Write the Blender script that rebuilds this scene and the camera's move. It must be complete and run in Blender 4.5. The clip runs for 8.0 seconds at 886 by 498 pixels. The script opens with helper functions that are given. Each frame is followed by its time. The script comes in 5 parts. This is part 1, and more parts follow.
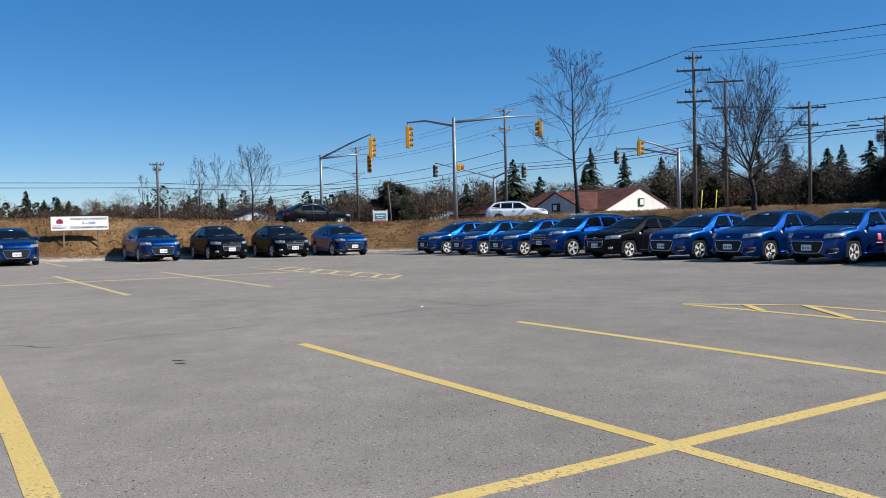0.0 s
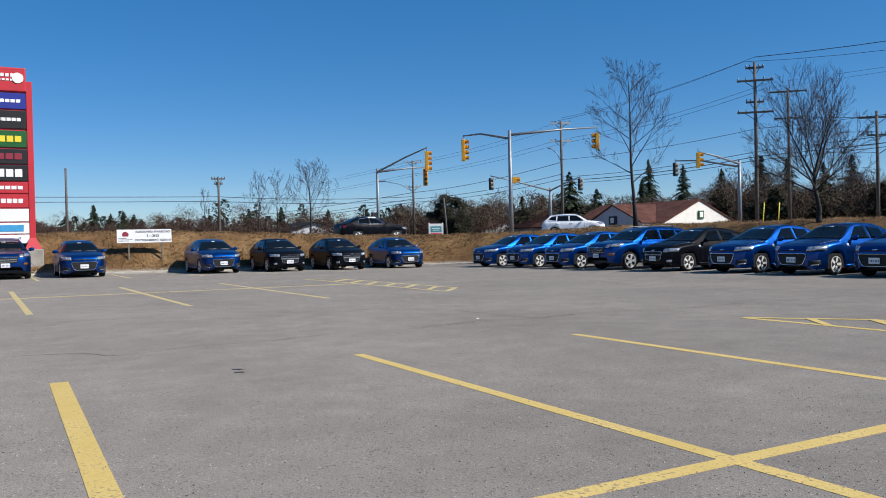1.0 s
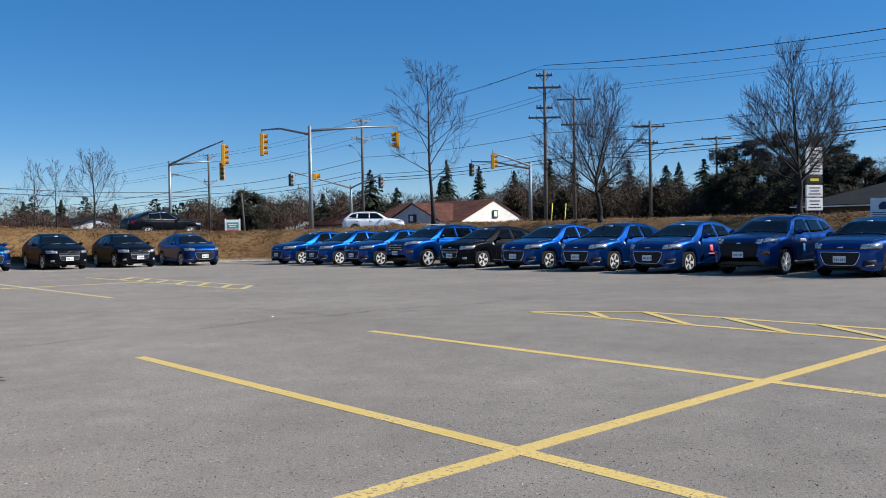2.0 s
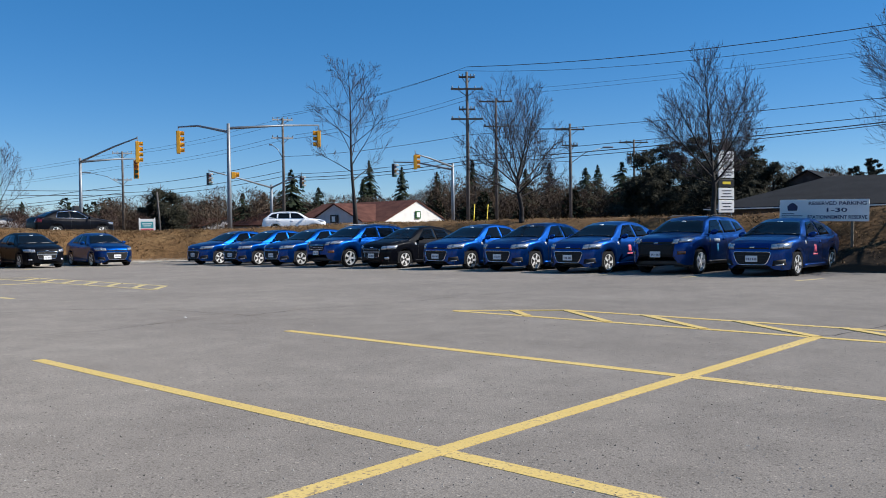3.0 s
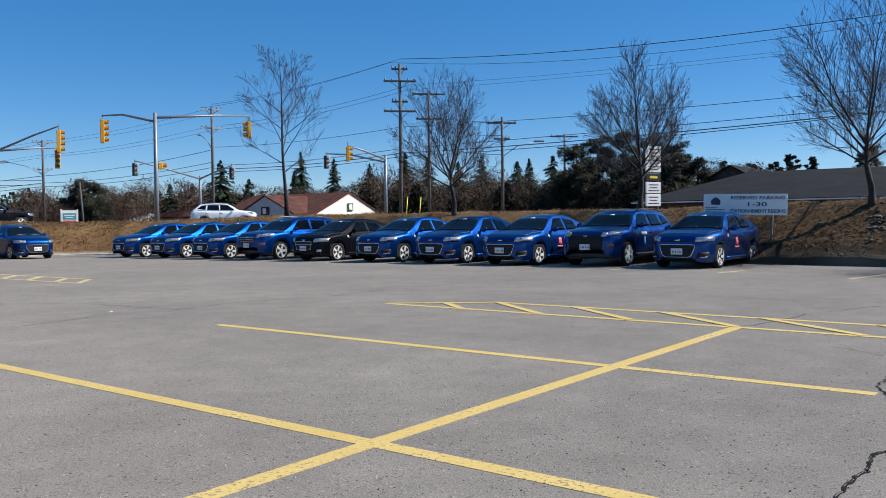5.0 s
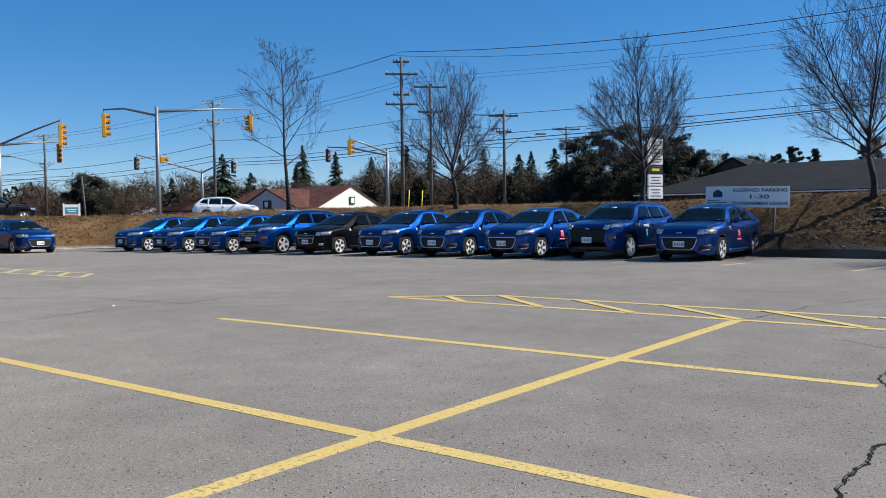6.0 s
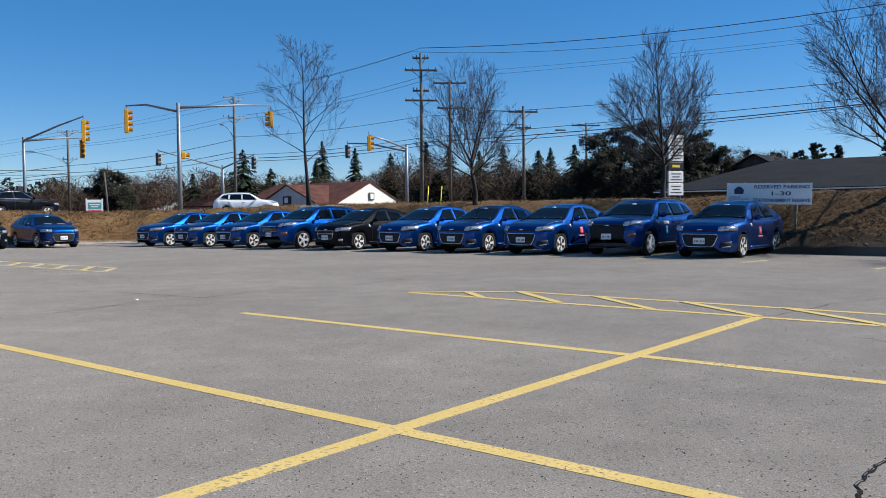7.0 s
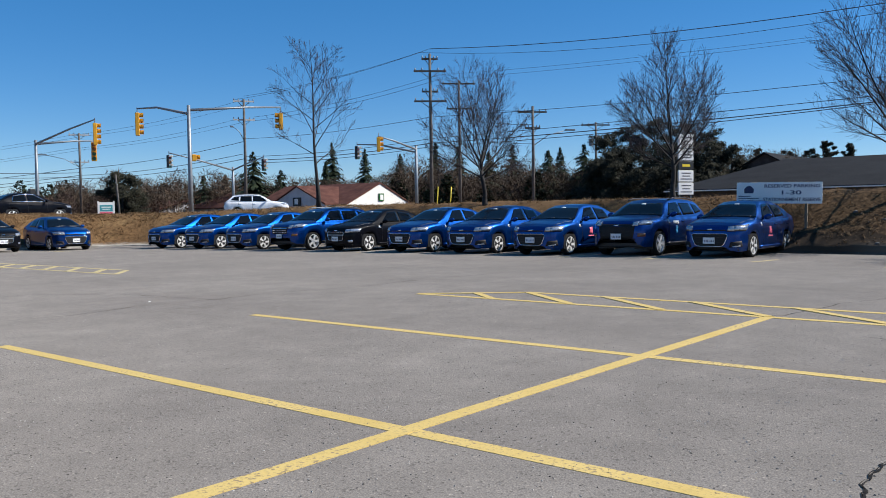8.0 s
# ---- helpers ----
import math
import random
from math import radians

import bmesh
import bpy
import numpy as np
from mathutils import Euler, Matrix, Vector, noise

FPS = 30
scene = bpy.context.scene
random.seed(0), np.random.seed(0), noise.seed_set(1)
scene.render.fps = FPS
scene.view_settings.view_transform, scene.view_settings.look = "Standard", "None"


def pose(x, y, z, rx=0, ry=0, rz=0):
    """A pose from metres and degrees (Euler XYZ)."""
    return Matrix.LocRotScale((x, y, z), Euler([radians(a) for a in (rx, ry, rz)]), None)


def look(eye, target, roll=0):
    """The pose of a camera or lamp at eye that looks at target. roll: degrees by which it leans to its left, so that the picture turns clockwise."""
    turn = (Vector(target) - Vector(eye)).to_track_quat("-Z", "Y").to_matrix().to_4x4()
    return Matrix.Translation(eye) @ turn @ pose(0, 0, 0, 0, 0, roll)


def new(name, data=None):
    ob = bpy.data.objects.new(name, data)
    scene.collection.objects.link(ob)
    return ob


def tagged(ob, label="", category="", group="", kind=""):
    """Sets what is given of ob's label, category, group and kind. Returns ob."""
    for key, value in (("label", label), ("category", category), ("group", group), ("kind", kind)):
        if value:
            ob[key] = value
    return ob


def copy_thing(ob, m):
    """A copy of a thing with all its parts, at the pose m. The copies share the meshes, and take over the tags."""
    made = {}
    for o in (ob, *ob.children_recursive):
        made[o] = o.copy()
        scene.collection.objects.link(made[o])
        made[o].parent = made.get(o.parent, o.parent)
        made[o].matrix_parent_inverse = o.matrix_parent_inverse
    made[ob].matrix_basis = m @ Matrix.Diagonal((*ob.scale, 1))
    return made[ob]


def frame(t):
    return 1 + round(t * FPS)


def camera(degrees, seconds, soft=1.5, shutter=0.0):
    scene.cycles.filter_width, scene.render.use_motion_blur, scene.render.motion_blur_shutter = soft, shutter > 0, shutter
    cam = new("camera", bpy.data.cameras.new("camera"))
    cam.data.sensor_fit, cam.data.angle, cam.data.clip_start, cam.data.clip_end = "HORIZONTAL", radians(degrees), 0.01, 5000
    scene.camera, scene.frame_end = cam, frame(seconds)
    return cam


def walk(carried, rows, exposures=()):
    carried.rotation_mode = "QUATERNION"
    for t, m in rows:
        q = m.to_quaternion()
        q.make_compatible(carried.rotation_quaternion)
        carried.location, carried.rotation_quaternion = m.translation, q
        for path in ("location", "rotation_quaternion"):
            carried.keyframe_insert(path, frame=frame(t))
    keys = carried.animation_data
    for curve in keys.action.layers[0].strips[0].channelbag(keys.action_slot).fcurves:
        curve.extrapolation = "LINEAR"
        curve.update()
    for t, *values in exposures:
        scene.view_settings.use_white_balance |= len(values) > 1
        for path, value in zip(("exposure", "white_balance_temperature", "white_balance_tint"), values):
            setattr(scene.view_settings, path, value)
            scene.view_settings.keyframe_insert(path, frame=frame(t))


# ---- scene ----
cam = camera(55.65, 8.0, soft=0.95)
# seconds, eye, yaw, pitch, roll
PATH_ROWS = [
    (0, -0.003, -0.002, 1.287, -32.97, -1.80, 1.26),
    (0.5, -0.016, -0.016, 1.281, -29.63, -1.49, 1.36),
    (1, -0.006, -0.009, 1.268, -29.17, -0.82, 1.26),
    (1.5, 0.096, 0.041, 1.257, -35.40, -1.09, 1.34),
    (1.7, 0.083, 0.026, 1.261, -39.76, -1.23, 1.06),
    (2.8, 0.290, 0.213, 1.195, -45.49, -1.23, 0.68),
    (3, 0.279, 0.191, 1.194, -47.94, -1.21, 0.65),
    (3.5, 0.243, 0.147, 1.207, -52.00, -1.13, 0.46),
    (4, 0.237, 0.153, 1.207, -52.48, -1.22, 0.56),
    (4.5, 0.245, 0.165, 1.202, -52.51, -1.45, 0.52),
    (6, 0.244, 0.158, 1.205, -52.39, -2.24, 0.66),
    (6.5, 0.203, 0.133, 1.209, -51.71, -2.10, 0.56),
    (7, 0.204, 0.141, 1.203, -51.10, -2.49, 0.50),
    (7.5, 0.196, 0.125, 1.213, -50.90, -2.54, 0.58),
    (8, 0.165, 0.098, 1.220, -50.43, -2.46, 0.80),
]
walk(cam, [(t, pose(x, y, z, 90 + p, r, a)) for t, x, y, z, a, p, r in PATH_ROWS], exposures=[(0.0, 0.43), (0.5, 0.32), (1.0, 0.36), (1.5, 0.41), (3.0, 0.45), (4.0, 0.53), (8.0, 0.5)])

# ---- light: clear midday, sun high to the right and a little behind ----
SUN_TO = Vector((0.67, -0.74, 0.0)).normalized()
SUN_EL = radians(41)
world = bpy.data.worlds.new("sky")
scene.world = world
world.use_nodes = True
wn = world.node_tree.nodes
sky = wn.new("ShaderNodeTexSky")
sky.sky_type = "NISHITA"
sky.sun_disc = False
sky.sun_elevation = SUN_EL
sky.sun_rotation = math.atan2(SUN_TO.x, SUN_TO.y)
sky.altitude = 2200
sky.air_density = 1.0
sky.dust_density = 0.35
sky.ozone_density = 1.7
wn["Background"].inputs["Strength"].default_value = 0.077
clear_air = wn.new("ShaderNodeHueSaturation")
clear_air.inputs["Saturation"].default_value = 1.42
world.node_tree.links.new(sky.outputs["Color"], clear_air.inputs["Color"])
tint = wn.new("ShaderNodeMix")
tint.data_type, tint.blend_type = "RGBA", "MULTIPLY"
tint.inputs[0].default_value = 1.0
tint.inputs[7].default_value = (0.96, 1.0, 1.13, 1)
world.node_tree.links.new(clear_air.outputs["Color"], tint.inputs[6])
haze = wn.new("ShaderNodeMix")
haze.data_type = "RGBA"
haze.inputs[0].default_value = 0.26
haze.inputs[7].default_value = (0.85, 3.1, 6.2, 1)
world.node_tree.links.new(tint.outputs[2], haze.inputs[6])
world.node_tree.links.new(haze.outputs[2], wn["Background"].inputs["Color"])
sun = new("sun", bpy.data.lights.new("sun", "SUN"))
sun.data.energy = 5.0
sun.data.angle = radians(0.53)
sun.data.color = (1.0, 0.96, 0.9)
sun.matrix_world = look(SUN_TO * 50 * math.cos(SUN_EL) + Vector((0, 0, 50 * math.sin(SUN_EL))), (0, 0, 0))


# ---- materials ----
def shader(name, rough=0.6, metal=0.0):
    m = bpy.data.materials.new(name)
    m.use_nodes = True
    b = m.node_tree.nodes["Principled BSDF"]
    b.inputs["Roughness"].default_value = rough
    b.inputs["Metallic"].default_value = metal
    return m, m.node_tree.nodes, m.node_tree.links, b


def ramp(nodes, links, src, stops):
    r = nodes.new("ShaderNodeValToRGB")
    el = r.color_ramp.elements
    while len(el) < len(stops):
        el.new(0.5)
    for e, (pos, c) in zip(el, stops):
        e.position = pos
        e.color = (*c, 1) if len(c) == 3 else c
    links.new(src, r.inputs[0])
    return r


def tex(nodes, links, kind, scale, coord, detail=4.0):
    t = nodes.new("ShaderNodeTexNoise" if kind == "noise" else "ShaderNodeTexVoronoi")
    t.inputs["Scale"].default_value = scale
    if kind == "noise":
        t.inputs["Detail"].default_value = detail
    links.new(coord, t.inputs["Vector"])
    return t


def mix(nodes, links, fac, a, b, blend="MIX"):
    m = nodes.new("ShaderNodeMix")
    m.data_type, m.blend_type = "RGBA", blend
    for sock, v in ((m.inputs[0], fac), (m.inputs[6], a), (m.inputs[7], b)):
        if isinstance(v, (int, float)):
            sock.default_value = v
        elif isinstance(v, tuple):
            sock.default_value = (*v, 1)
        else:
            links.new(v, sock)
    return m.outputs[2]


def bump(nodes, links, bsdf, height, strength, distance):
    b = nodes.new("ShaderNodeBump")
    b.inputs["Strength"].default_value = strength
    b.inputs["Distance"].default_value = distance
    links.new(height, b.inputs["Height"])
    links.new(b.outputs[0], bsdf.inputs["Normal"])


def plain(name, c, rough=0.6, metal=0.0, vary=0.15, scale=6.0, fine=60.0, relief=0.0, coat=0.0, local=True):
    """A surface of one colour with stains and grain at two scales."""
    m, n, l, b = shader(name, rough, metal)
    tc = n.new("ShaderNodeTexCoord").outputs["Object"] if local else n.new("ShaderNodeNewGeometry").outputs["Position"]
    t1, t2 = tex(n, l, "noise", scale, tc), tex(n, l, "noise", fine, tc, 2.0)
    lo, hi = tuple(v * (1 - vary) for v in c), tuple(min(1, v * (1 + vary)) for v in c)
    r1 = ramp(n, l, t1.outputs[0], [(0.3, lo), (0.7, hi)])
    r2 = ramp(n, l, t2.outputs[0], [(0.35, (1 - vary,) * 3), (0.65, (1, 1, 1))])
    l.new(mix(n, l, 1.0, r1.outputs[0], r2.outputs[0], "MULTIPLY"), b.inputs["Base Color"])
    if relief:
        bump(n, l, b, t2.outputs[0], 0.6, relief)
    b.inputs["Coat Weight"].default_value = coat
    b.inputs["Specular IOR Level"].default_value = 0.12 if rough > 0.75 else 0.5
    b.inputs["Coat Roughness"].default_value = 0.04
    return m


def car_paint(name, c, flake):
    """Flake paint under clear lacquer, with a little road dust."""
    m, n, l, b = shader(name, 0.4, flake)
    tc = n.new("ShaderNodeTexCoord").outputs["Object"]
    dust = tex(n, l, "noise", 2.5, tc)
    grain = tex(n, l, "noise", 900, tc, 1.0)
    r = ramp(n, l, grain.outputs[0], [(0.35, tuple(v * 0.8 for v in c)), (0.65, tuple(v * 1.2 for v in c))])
    d = ramp(n, l, dust.outputs[0], [(0.45, (0, 0, 0)), (0.8, (0.015, 0.015, 0.015))])
    l.new(mix(n, l, d.outputs[0], r.outputs[0], (0.2, 0.19, 0.17)), b.inputs["Base Color"])
    b.inputs["Specular IOR Level"].default_value = 0.12 if max(c) > 0.1 else 0.04
    b.inputs["Coat Weight"].default_value = 0.6 if max(c) > 0.1 else 0.16
    b.inputs["Coat Roughness"].default_value = 0.03
    return m


def ground_material():
    m, n, l, b = shader("lot_and_bank", 0.9)
    pos = n.new("ShaderNodeNewGeometry").outputs["Position"]
    at = n.new("ShaderNodeAttribute")
    at.attribute_name = "edge"
    # asphalt: aggregate, fine speckle, wide worn patches
    big, mid = tex(n, l, "noise", 0.35, pos, 3), tex(n, l, "noise", 2.2, pos, 5)
    vor, spk = tex(n, l, "voronoi", 70, pos), tex(n, l, "noise", 110, pos, 3)
    a1 = ramp(n, l, big.outputs[0], [(0.3, (0.207, 0.184, 0.162)), (0.7, (0.254, 0.227, 0.199))])
    a2 = ramp(n, l, mid.outputs[0], [(0.25, (0.86, 0.86, 0.86)), (0.75, (1.08, 1.08, 1.08))])
    col = mix(n, l, 1.0, a1.outputs[0], a2.outputs[0], "MULTIPLY")
    a3 = ramp(n, l, vor.outputs["Color"], [(0.05, (0.55, 0.55, 0.55)), (0.25, (0.97, 0.97, 0.97)), (0.85, (1.06, 1.06, 1.05)), (1.0, (1.6, 1.58, 1.54))])
    col = mix(n, l, 1.0, col, a3.outputs[0], "MULTIPLY")
    a4 = ramp(n, l, spk.outputs[0], [(0.3, (0.66, 0.66, 0.66)), (0.52, (1.0, 1.0, 1.0)), (0.72, (1.32, 1.32, 1.3))])
    col = mix(n, l, 1.0, col, a4.outputs[0], "MULTIPLY")
    pit = tex(n, l, "voronoi", 9, pos)
    a5 = ramp(n, l, pit.outputs["Distance"], [(0.04, (0.2, 0.2, 0.2)), (0.075, (1, 1, 1))])
    col = mix(n, l, 1.0, col, a5.outputs[0], "MULTIPLY")
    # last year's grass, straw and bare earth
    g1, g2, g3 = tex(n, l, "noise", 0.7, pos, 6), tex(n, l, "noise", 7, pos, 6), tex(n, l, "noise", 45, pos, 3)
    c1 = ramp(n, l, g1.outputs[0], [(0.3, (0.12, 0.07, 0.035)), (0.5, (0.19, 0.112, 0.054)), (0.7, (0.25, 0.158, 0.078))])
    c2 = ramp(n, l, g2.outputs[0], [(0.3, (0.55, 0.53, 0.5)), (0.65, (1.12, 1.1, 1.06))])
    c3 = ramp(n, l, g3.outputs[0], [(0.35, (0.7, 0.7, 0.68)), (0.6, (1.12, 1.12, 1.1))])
    # dead leaves, darkened so the shade on this bank is in the colour
    litter_shade = n.new("ShaderNodeAttribute")
    litter_shade.attribute_name = "litter"
    shaded_litter = ramp(n, l, tex(n, l, "voronoi", 16, pos).outputs["Color"], [(0.1, (0.038, 0.024, 0.014)), (0.6, (0.105, 0.064, 0.034)), (1.0, (0.21, 0.135, 0.075))])
    base = mix(n, l, litter_shade.outputs["Fac"], c1.outputs[0], shaded_litter.outputs[0])
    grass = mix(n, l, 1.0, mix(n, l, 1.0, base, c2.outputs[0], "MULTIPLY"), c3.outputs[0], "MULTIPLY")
    jit = n.new("ShaderNodeMath")
    jit.operation = "MULTIPLY_ADD"
    l.new(g2.outputs[0], jit.inputs[0])
    jit.inputs[1].default_value = 0.5
    l.new(at.outputs["Fac"], jit.inputs[2])
    sand = ramp(n, l, jit.outputs[0], [(0.14, (0, 0, 0)), (0.22, (1, 1, 1))])
    wide = n.new("ShaderNodeMath")
    wide.operation = "MULTIPLY_ADD"
    l.new(litter_shade.outputs["Fac"], wide.inputs[0])
    wide.inputs[1].default_value = -0.4
    l.new(jit.outputs[0], wide.inputs[2])
    turf = ramp(n, l, wide.outputs[0], [(0.5, (0, 0, 0)), (0.75, (1, 1, 1))])
    # dark soil under the trees, blackened to paint in the shade along the foot
    edge_soil_shade = mix(n, l, litter_shade.outputs["Fac"], (0.3, 0.26, 0.21), (0.034, 0.024, 0.016))
    col = mix(n, l, sand.outputs[0], col, edge_soil_shade)
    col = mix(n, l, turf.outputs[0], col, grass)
    l.new(col, b.inputs["Base Color"])
    h = mix(n, l, 0.5, spk.outputs[0], vor.outputs["Distance"])
    h = mix(n, l, turf.outputs[0], h, g2.outputs[0])
    bump(n, l, b, h, 0.5, 0.006)
    b.inputs["Specular IOR Level"].default_value = 0.1
    b.inputs["Diffuse Roughness"].default_value = 0.2
    return m


def line_paint(name, lo, hi, worn):
    m, n, l, b = shader(name, 0.75)
    pos = n.new("ShaderNodeNewGeometry").outputs["Position"]
    w1, w2, w3 = tex(n, l, "noise", 1.3, pos, 6), tex(n, l, "noise", 38, pos, 4), tex(n, l, "voronoi", 90, pos)
    c = ramp(n, l, w1.outputs[0], [(0.3, lo), (0.7, hi)])
    g = ramp(n, l, w3.outputs["Color"], [(0.0, (0.75, 0.75, 0.75)), (0.4, (1, 1, 1))])
    col = mix(n, l, 1.0, c.outputs[0], g.outputs[0], "MULTIPLY")
    s = n.new("ShaderNodeMath")
    s.operation = "MULTIPLY_ADD"
    l.new(w1.outputs[0], s.inputs[0])
    s.inputs[1].default_value = 0.55
    l.new(w2.outputs[0], s.inputs[2])
    wear = ramp(n, l, s.outputs[0], [(worn, (0, 0, 0)), (worn + 0.09, (1, 1, 1))])
    l.new(mix(n, l, wear.outputs[0], col, (0.26, 0.19, 0.1)), b.inputs["Base Color"])
    bump(n, l, b, w2.outputs[0], 0.4, 0.003)
    return m


def glass_dark(name):
    m, n, l, b = shader(name, 0.03)
    b.inputs["Base Color"].default_value = (0.004, 0.005, 0.006, 1)
    b.inputs["Specular IOR Level"].default_value = 0.3
    return m


def bark(name, c):
    m, n, l, b = shader(name, 0.9)
    tc = n.new("ShaderNodeNewGeometry").outputs["Position"]
    t = tex(n, l, "noise", 9, tc, 6)
    r = ramp(n, l, t.outputs[0], [(0.3, tuple(v * 0.55 for v in c)), (0.7, tuple(v * 1.25 for v in c))])
    l.new(r.outputs[0], b.inputs["Base Color"])
    bump(n, l, b, t.outputs[0], 0.7, 0.02)
    return m


def foliage(name, lo, hi):
    m, n, l, b = shader(name, 0.85)
    isl = n.new("ShaderNodeNewGeometry").outputs["Random Per Island"]
    r = ramp(n, l, isl, [(0.0, lo), (1.0, hi)])
    l.new(r.outputs[0], b.inputs["Base Color"])
    b.inputs["Specular IOR Level"].default_value = 0.15
    return m


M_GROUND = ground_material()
M_LINE = line_paint("road_paint", (0.52, 0.365, 0.1), (0.6, 0.44, 0.15), 0.875)
M_LINE_OLD = line_paint("faded_road_paint", (0.46, 0.36, 0.15), (0.56, 0.46, 0.22), 0.82)
M_CRACK = plain("crack_filler", (0.022, 0.02, 0.019), 0.95, vary=0.4, scale=9)
M_KERB = plain("kerb_concrete", (0.42, 0.39, 0.34), 0.9, vary=0.25, scale=2, fine=50, relief=0.004)
M_CONC = plain("concrete", (0.36, 0.33, 0.29), 0.9, vary=0.25, scale=1.5, fine=30, relief=0.006)
M_ROAD = plain("road_asphalt", (0.16, 0.16, 0.16), 0.9, vary=0.2, scale=0.8, fine=70, local=False)
M_BLUE = car_paint("blue_car_paint", (0.0004, 0.04, 0.2), 0.92)
M_BLACK = car_paint("black_car_paint", (0.003, 0.0035, 0.006), 0.0)
M_WHITE = car_paint("white_car_paint", (0.75, 0.76, 0.78), 0.0)
M_GLASS = glass_dark("car_glass")
M_TRIM = plain("black_trim", (0.012, 0.012, 0.013), 0.45, vary=0.3)
M_GRILLE = plain("grille_black", (0.004, 0.004, 0.005), 0.7, vary=0.3)
M_TYRE = plain("tyre_rubber", (0.018, 0.018, 0.018), 0.85, vary=0.3, scale=12)
M_RIM = plain("alloy_rim", (0.85, 0.84, 0.82), 0.4, 0.4, vary=0.1)
M_CHROME = plain("chrome", (0.8, 0.8, 0.82), 0.12, 1.0, vary=0.05)
M_LAMP = plain("headlamp", (0.5, 0.52, 0.56), 0.14, 0.6, vary=0.2, scale=20, coat=1.0)
M_TAIL = plain("tail_lamp", (0.12, 0.006, 0.006), 0.2, vary=0.2, coat=1.0)
M_AMBER = plain("amber_lamp", (0.16, 0.06, 0.015), 0.25, vary=0.2, coat=0.8)
M_PLATE = plain("number_plate", (0.72, 0.72, 0.72), 0.5, vary=0.05)
M_INK = plain("dark_ink", (0.03, 0.03, 0.05), 0.6, vary=0.1)
M_NAVY = plain("navy_ink", (0.03, 0.035, 0.09), 0.6, vary=0.1)
M_RED = plain("decal_red", (0.75, 0.13, 0.2), 0.5, vary=0.1)
M_MAROON = plain("emblem_maroon", (0.25, 0.02, 0.04), 0.5, vary=0.1)
M_SIGN = plain("sign_white", (0.8, 0.8, 0.78), 0.5, vary=0.06, scale=1.5)
M_WOODPOST = plain("weathered_wood", (0.2, 0.165, 0.125), 0.9, vary=0.3, scale=5, fine=90, relief=0.004)
M_POLE = plain("utility_pole_wood", (0.14, 0.128, 0.118), 0.9, vary=0.25, scale=3, fine=60, relief=0.006)
# crossarms in the sun, the light painted in as a paler colour
M_SUNARM = plain("sunlit_crossarm", (0.55, 0.55, 0.53), 0.7, vary=0.12)
M_GALV = plain("galvanised_steel", (0.24, 0.26, 0.28), 0.5, 0.55, vary=0.15)
M_YELLOW = plain("signal_yellow", (0.75, 0.36, 0.02), 0.5, vary=0.1)
M_WIRE = plain("cable", (0.02, 0.02, 0.022), 0.7, vary=0.1)
M_LREDL = plain("lens_red", (0.2, 0.02, 0.02), 0.3, vary=0.1)
M_LAMB = plain("lens_amber", (0.3, 0.14, 0.02), 0.3, vary=0.1)
M_LGRN = plain("lens_green", (0.02, 0.15, 0.09), 0.3, vary=0.1)
M_BARK = bark("tree_bark", (0.026, 0.022, 0.02))
M_TWIG = bark("twig_bark", (0.058, 0.04, 0.045))
M_NEEDLE = foliage("spruce_needles", (0.01, 0.016, 0.01), (0.036, 0.048, 0.023))
M_PINE = foliage("pine_needles", (0.014, 0.015, 0.01), (0.044, 0.042, 0.027))
M_THICK = foliage("bare_thicket", (0.045, 0.032, 0.023), (0.135, 0.096, 0.068))
M_STRAW = foliage("dry_grass", (0.12, 0.073, 0.037), (0.27, 0.178, 0.092))
M_PYRED = plain("pylon_red", (0.5, 0.024, 0.034), 0.5, vary=0.1, scale=1)
M_PBLUE = plain("panel_blue", (0.02, 0.03, 0.25), 0.45, vary=0.08)
M_PBLACK = plain("panel_black", (0.015, 0.014, 0.013), 0.45, vary=0.2)
M_PGREEN = plain("panel_green", (0.01, 0.1, 0.02), 0.45, vary=0.1)
M_PYELLOW = plain("panel_yellow", (0.8, 0.6, 0.03), 0.5, vary=0.08)
M_PSKY = plain("panel_light_blue", (0.05, 0.3, 0.55), 0.5, vary=0.1)
M_PTEAL = plain("panel_teal", (0.05, 0.3, 0.34), 0.5, vary=0.1)
M_ROOFRED = plain("brown_shingles", (0.115, 0.05, 0.038), 0.9, vary=0.3, scale=1.2, fine=14, relief=0.02)
M_ROOFGREY = plain("grey_shingles", (0.017, 0.018, 0.02), 0.9, vary=0.25, scale=0.8, fine=10, relief=0.02)
M_SIDING = plain("white_siding", (0.78, 0.76, 0.71), 0.7, vary=0.06, scale=1.5)
M_DARKWALL = plain("dark_brick_wall", (0.09, 0.075, 0.07), 0.85, vary=0.25, scale=2)
# grey house walls; on the bank wing this grey is painted shade
M_GREYWALL = plain("grey_and_shaded_siding", (0.5, 0.5, 0.52), 0.7, vary=0.1, scale=1.5)
M_OIL = plain("oil_stain", (0.055, 0.052, 0.05), 0.7, vary=0.4, scale=12)


# ---- mesh helpers ----
def mesh_object(name, bm, material, smooth=True):
    me = bpy.data.meshes.new(name)
    bm.to_mesh(me)
    bm.free()
    me.materials.append(material)
    for p in me.polygons:
        p.use_smooth = smooth
    return new(name, me)


def part(name, bm, material, parent, label="", smooth=False):
    ob = mesh_object(name, bm, material, smooth)
    ob.parent = parent
    return tagged(ob, label)


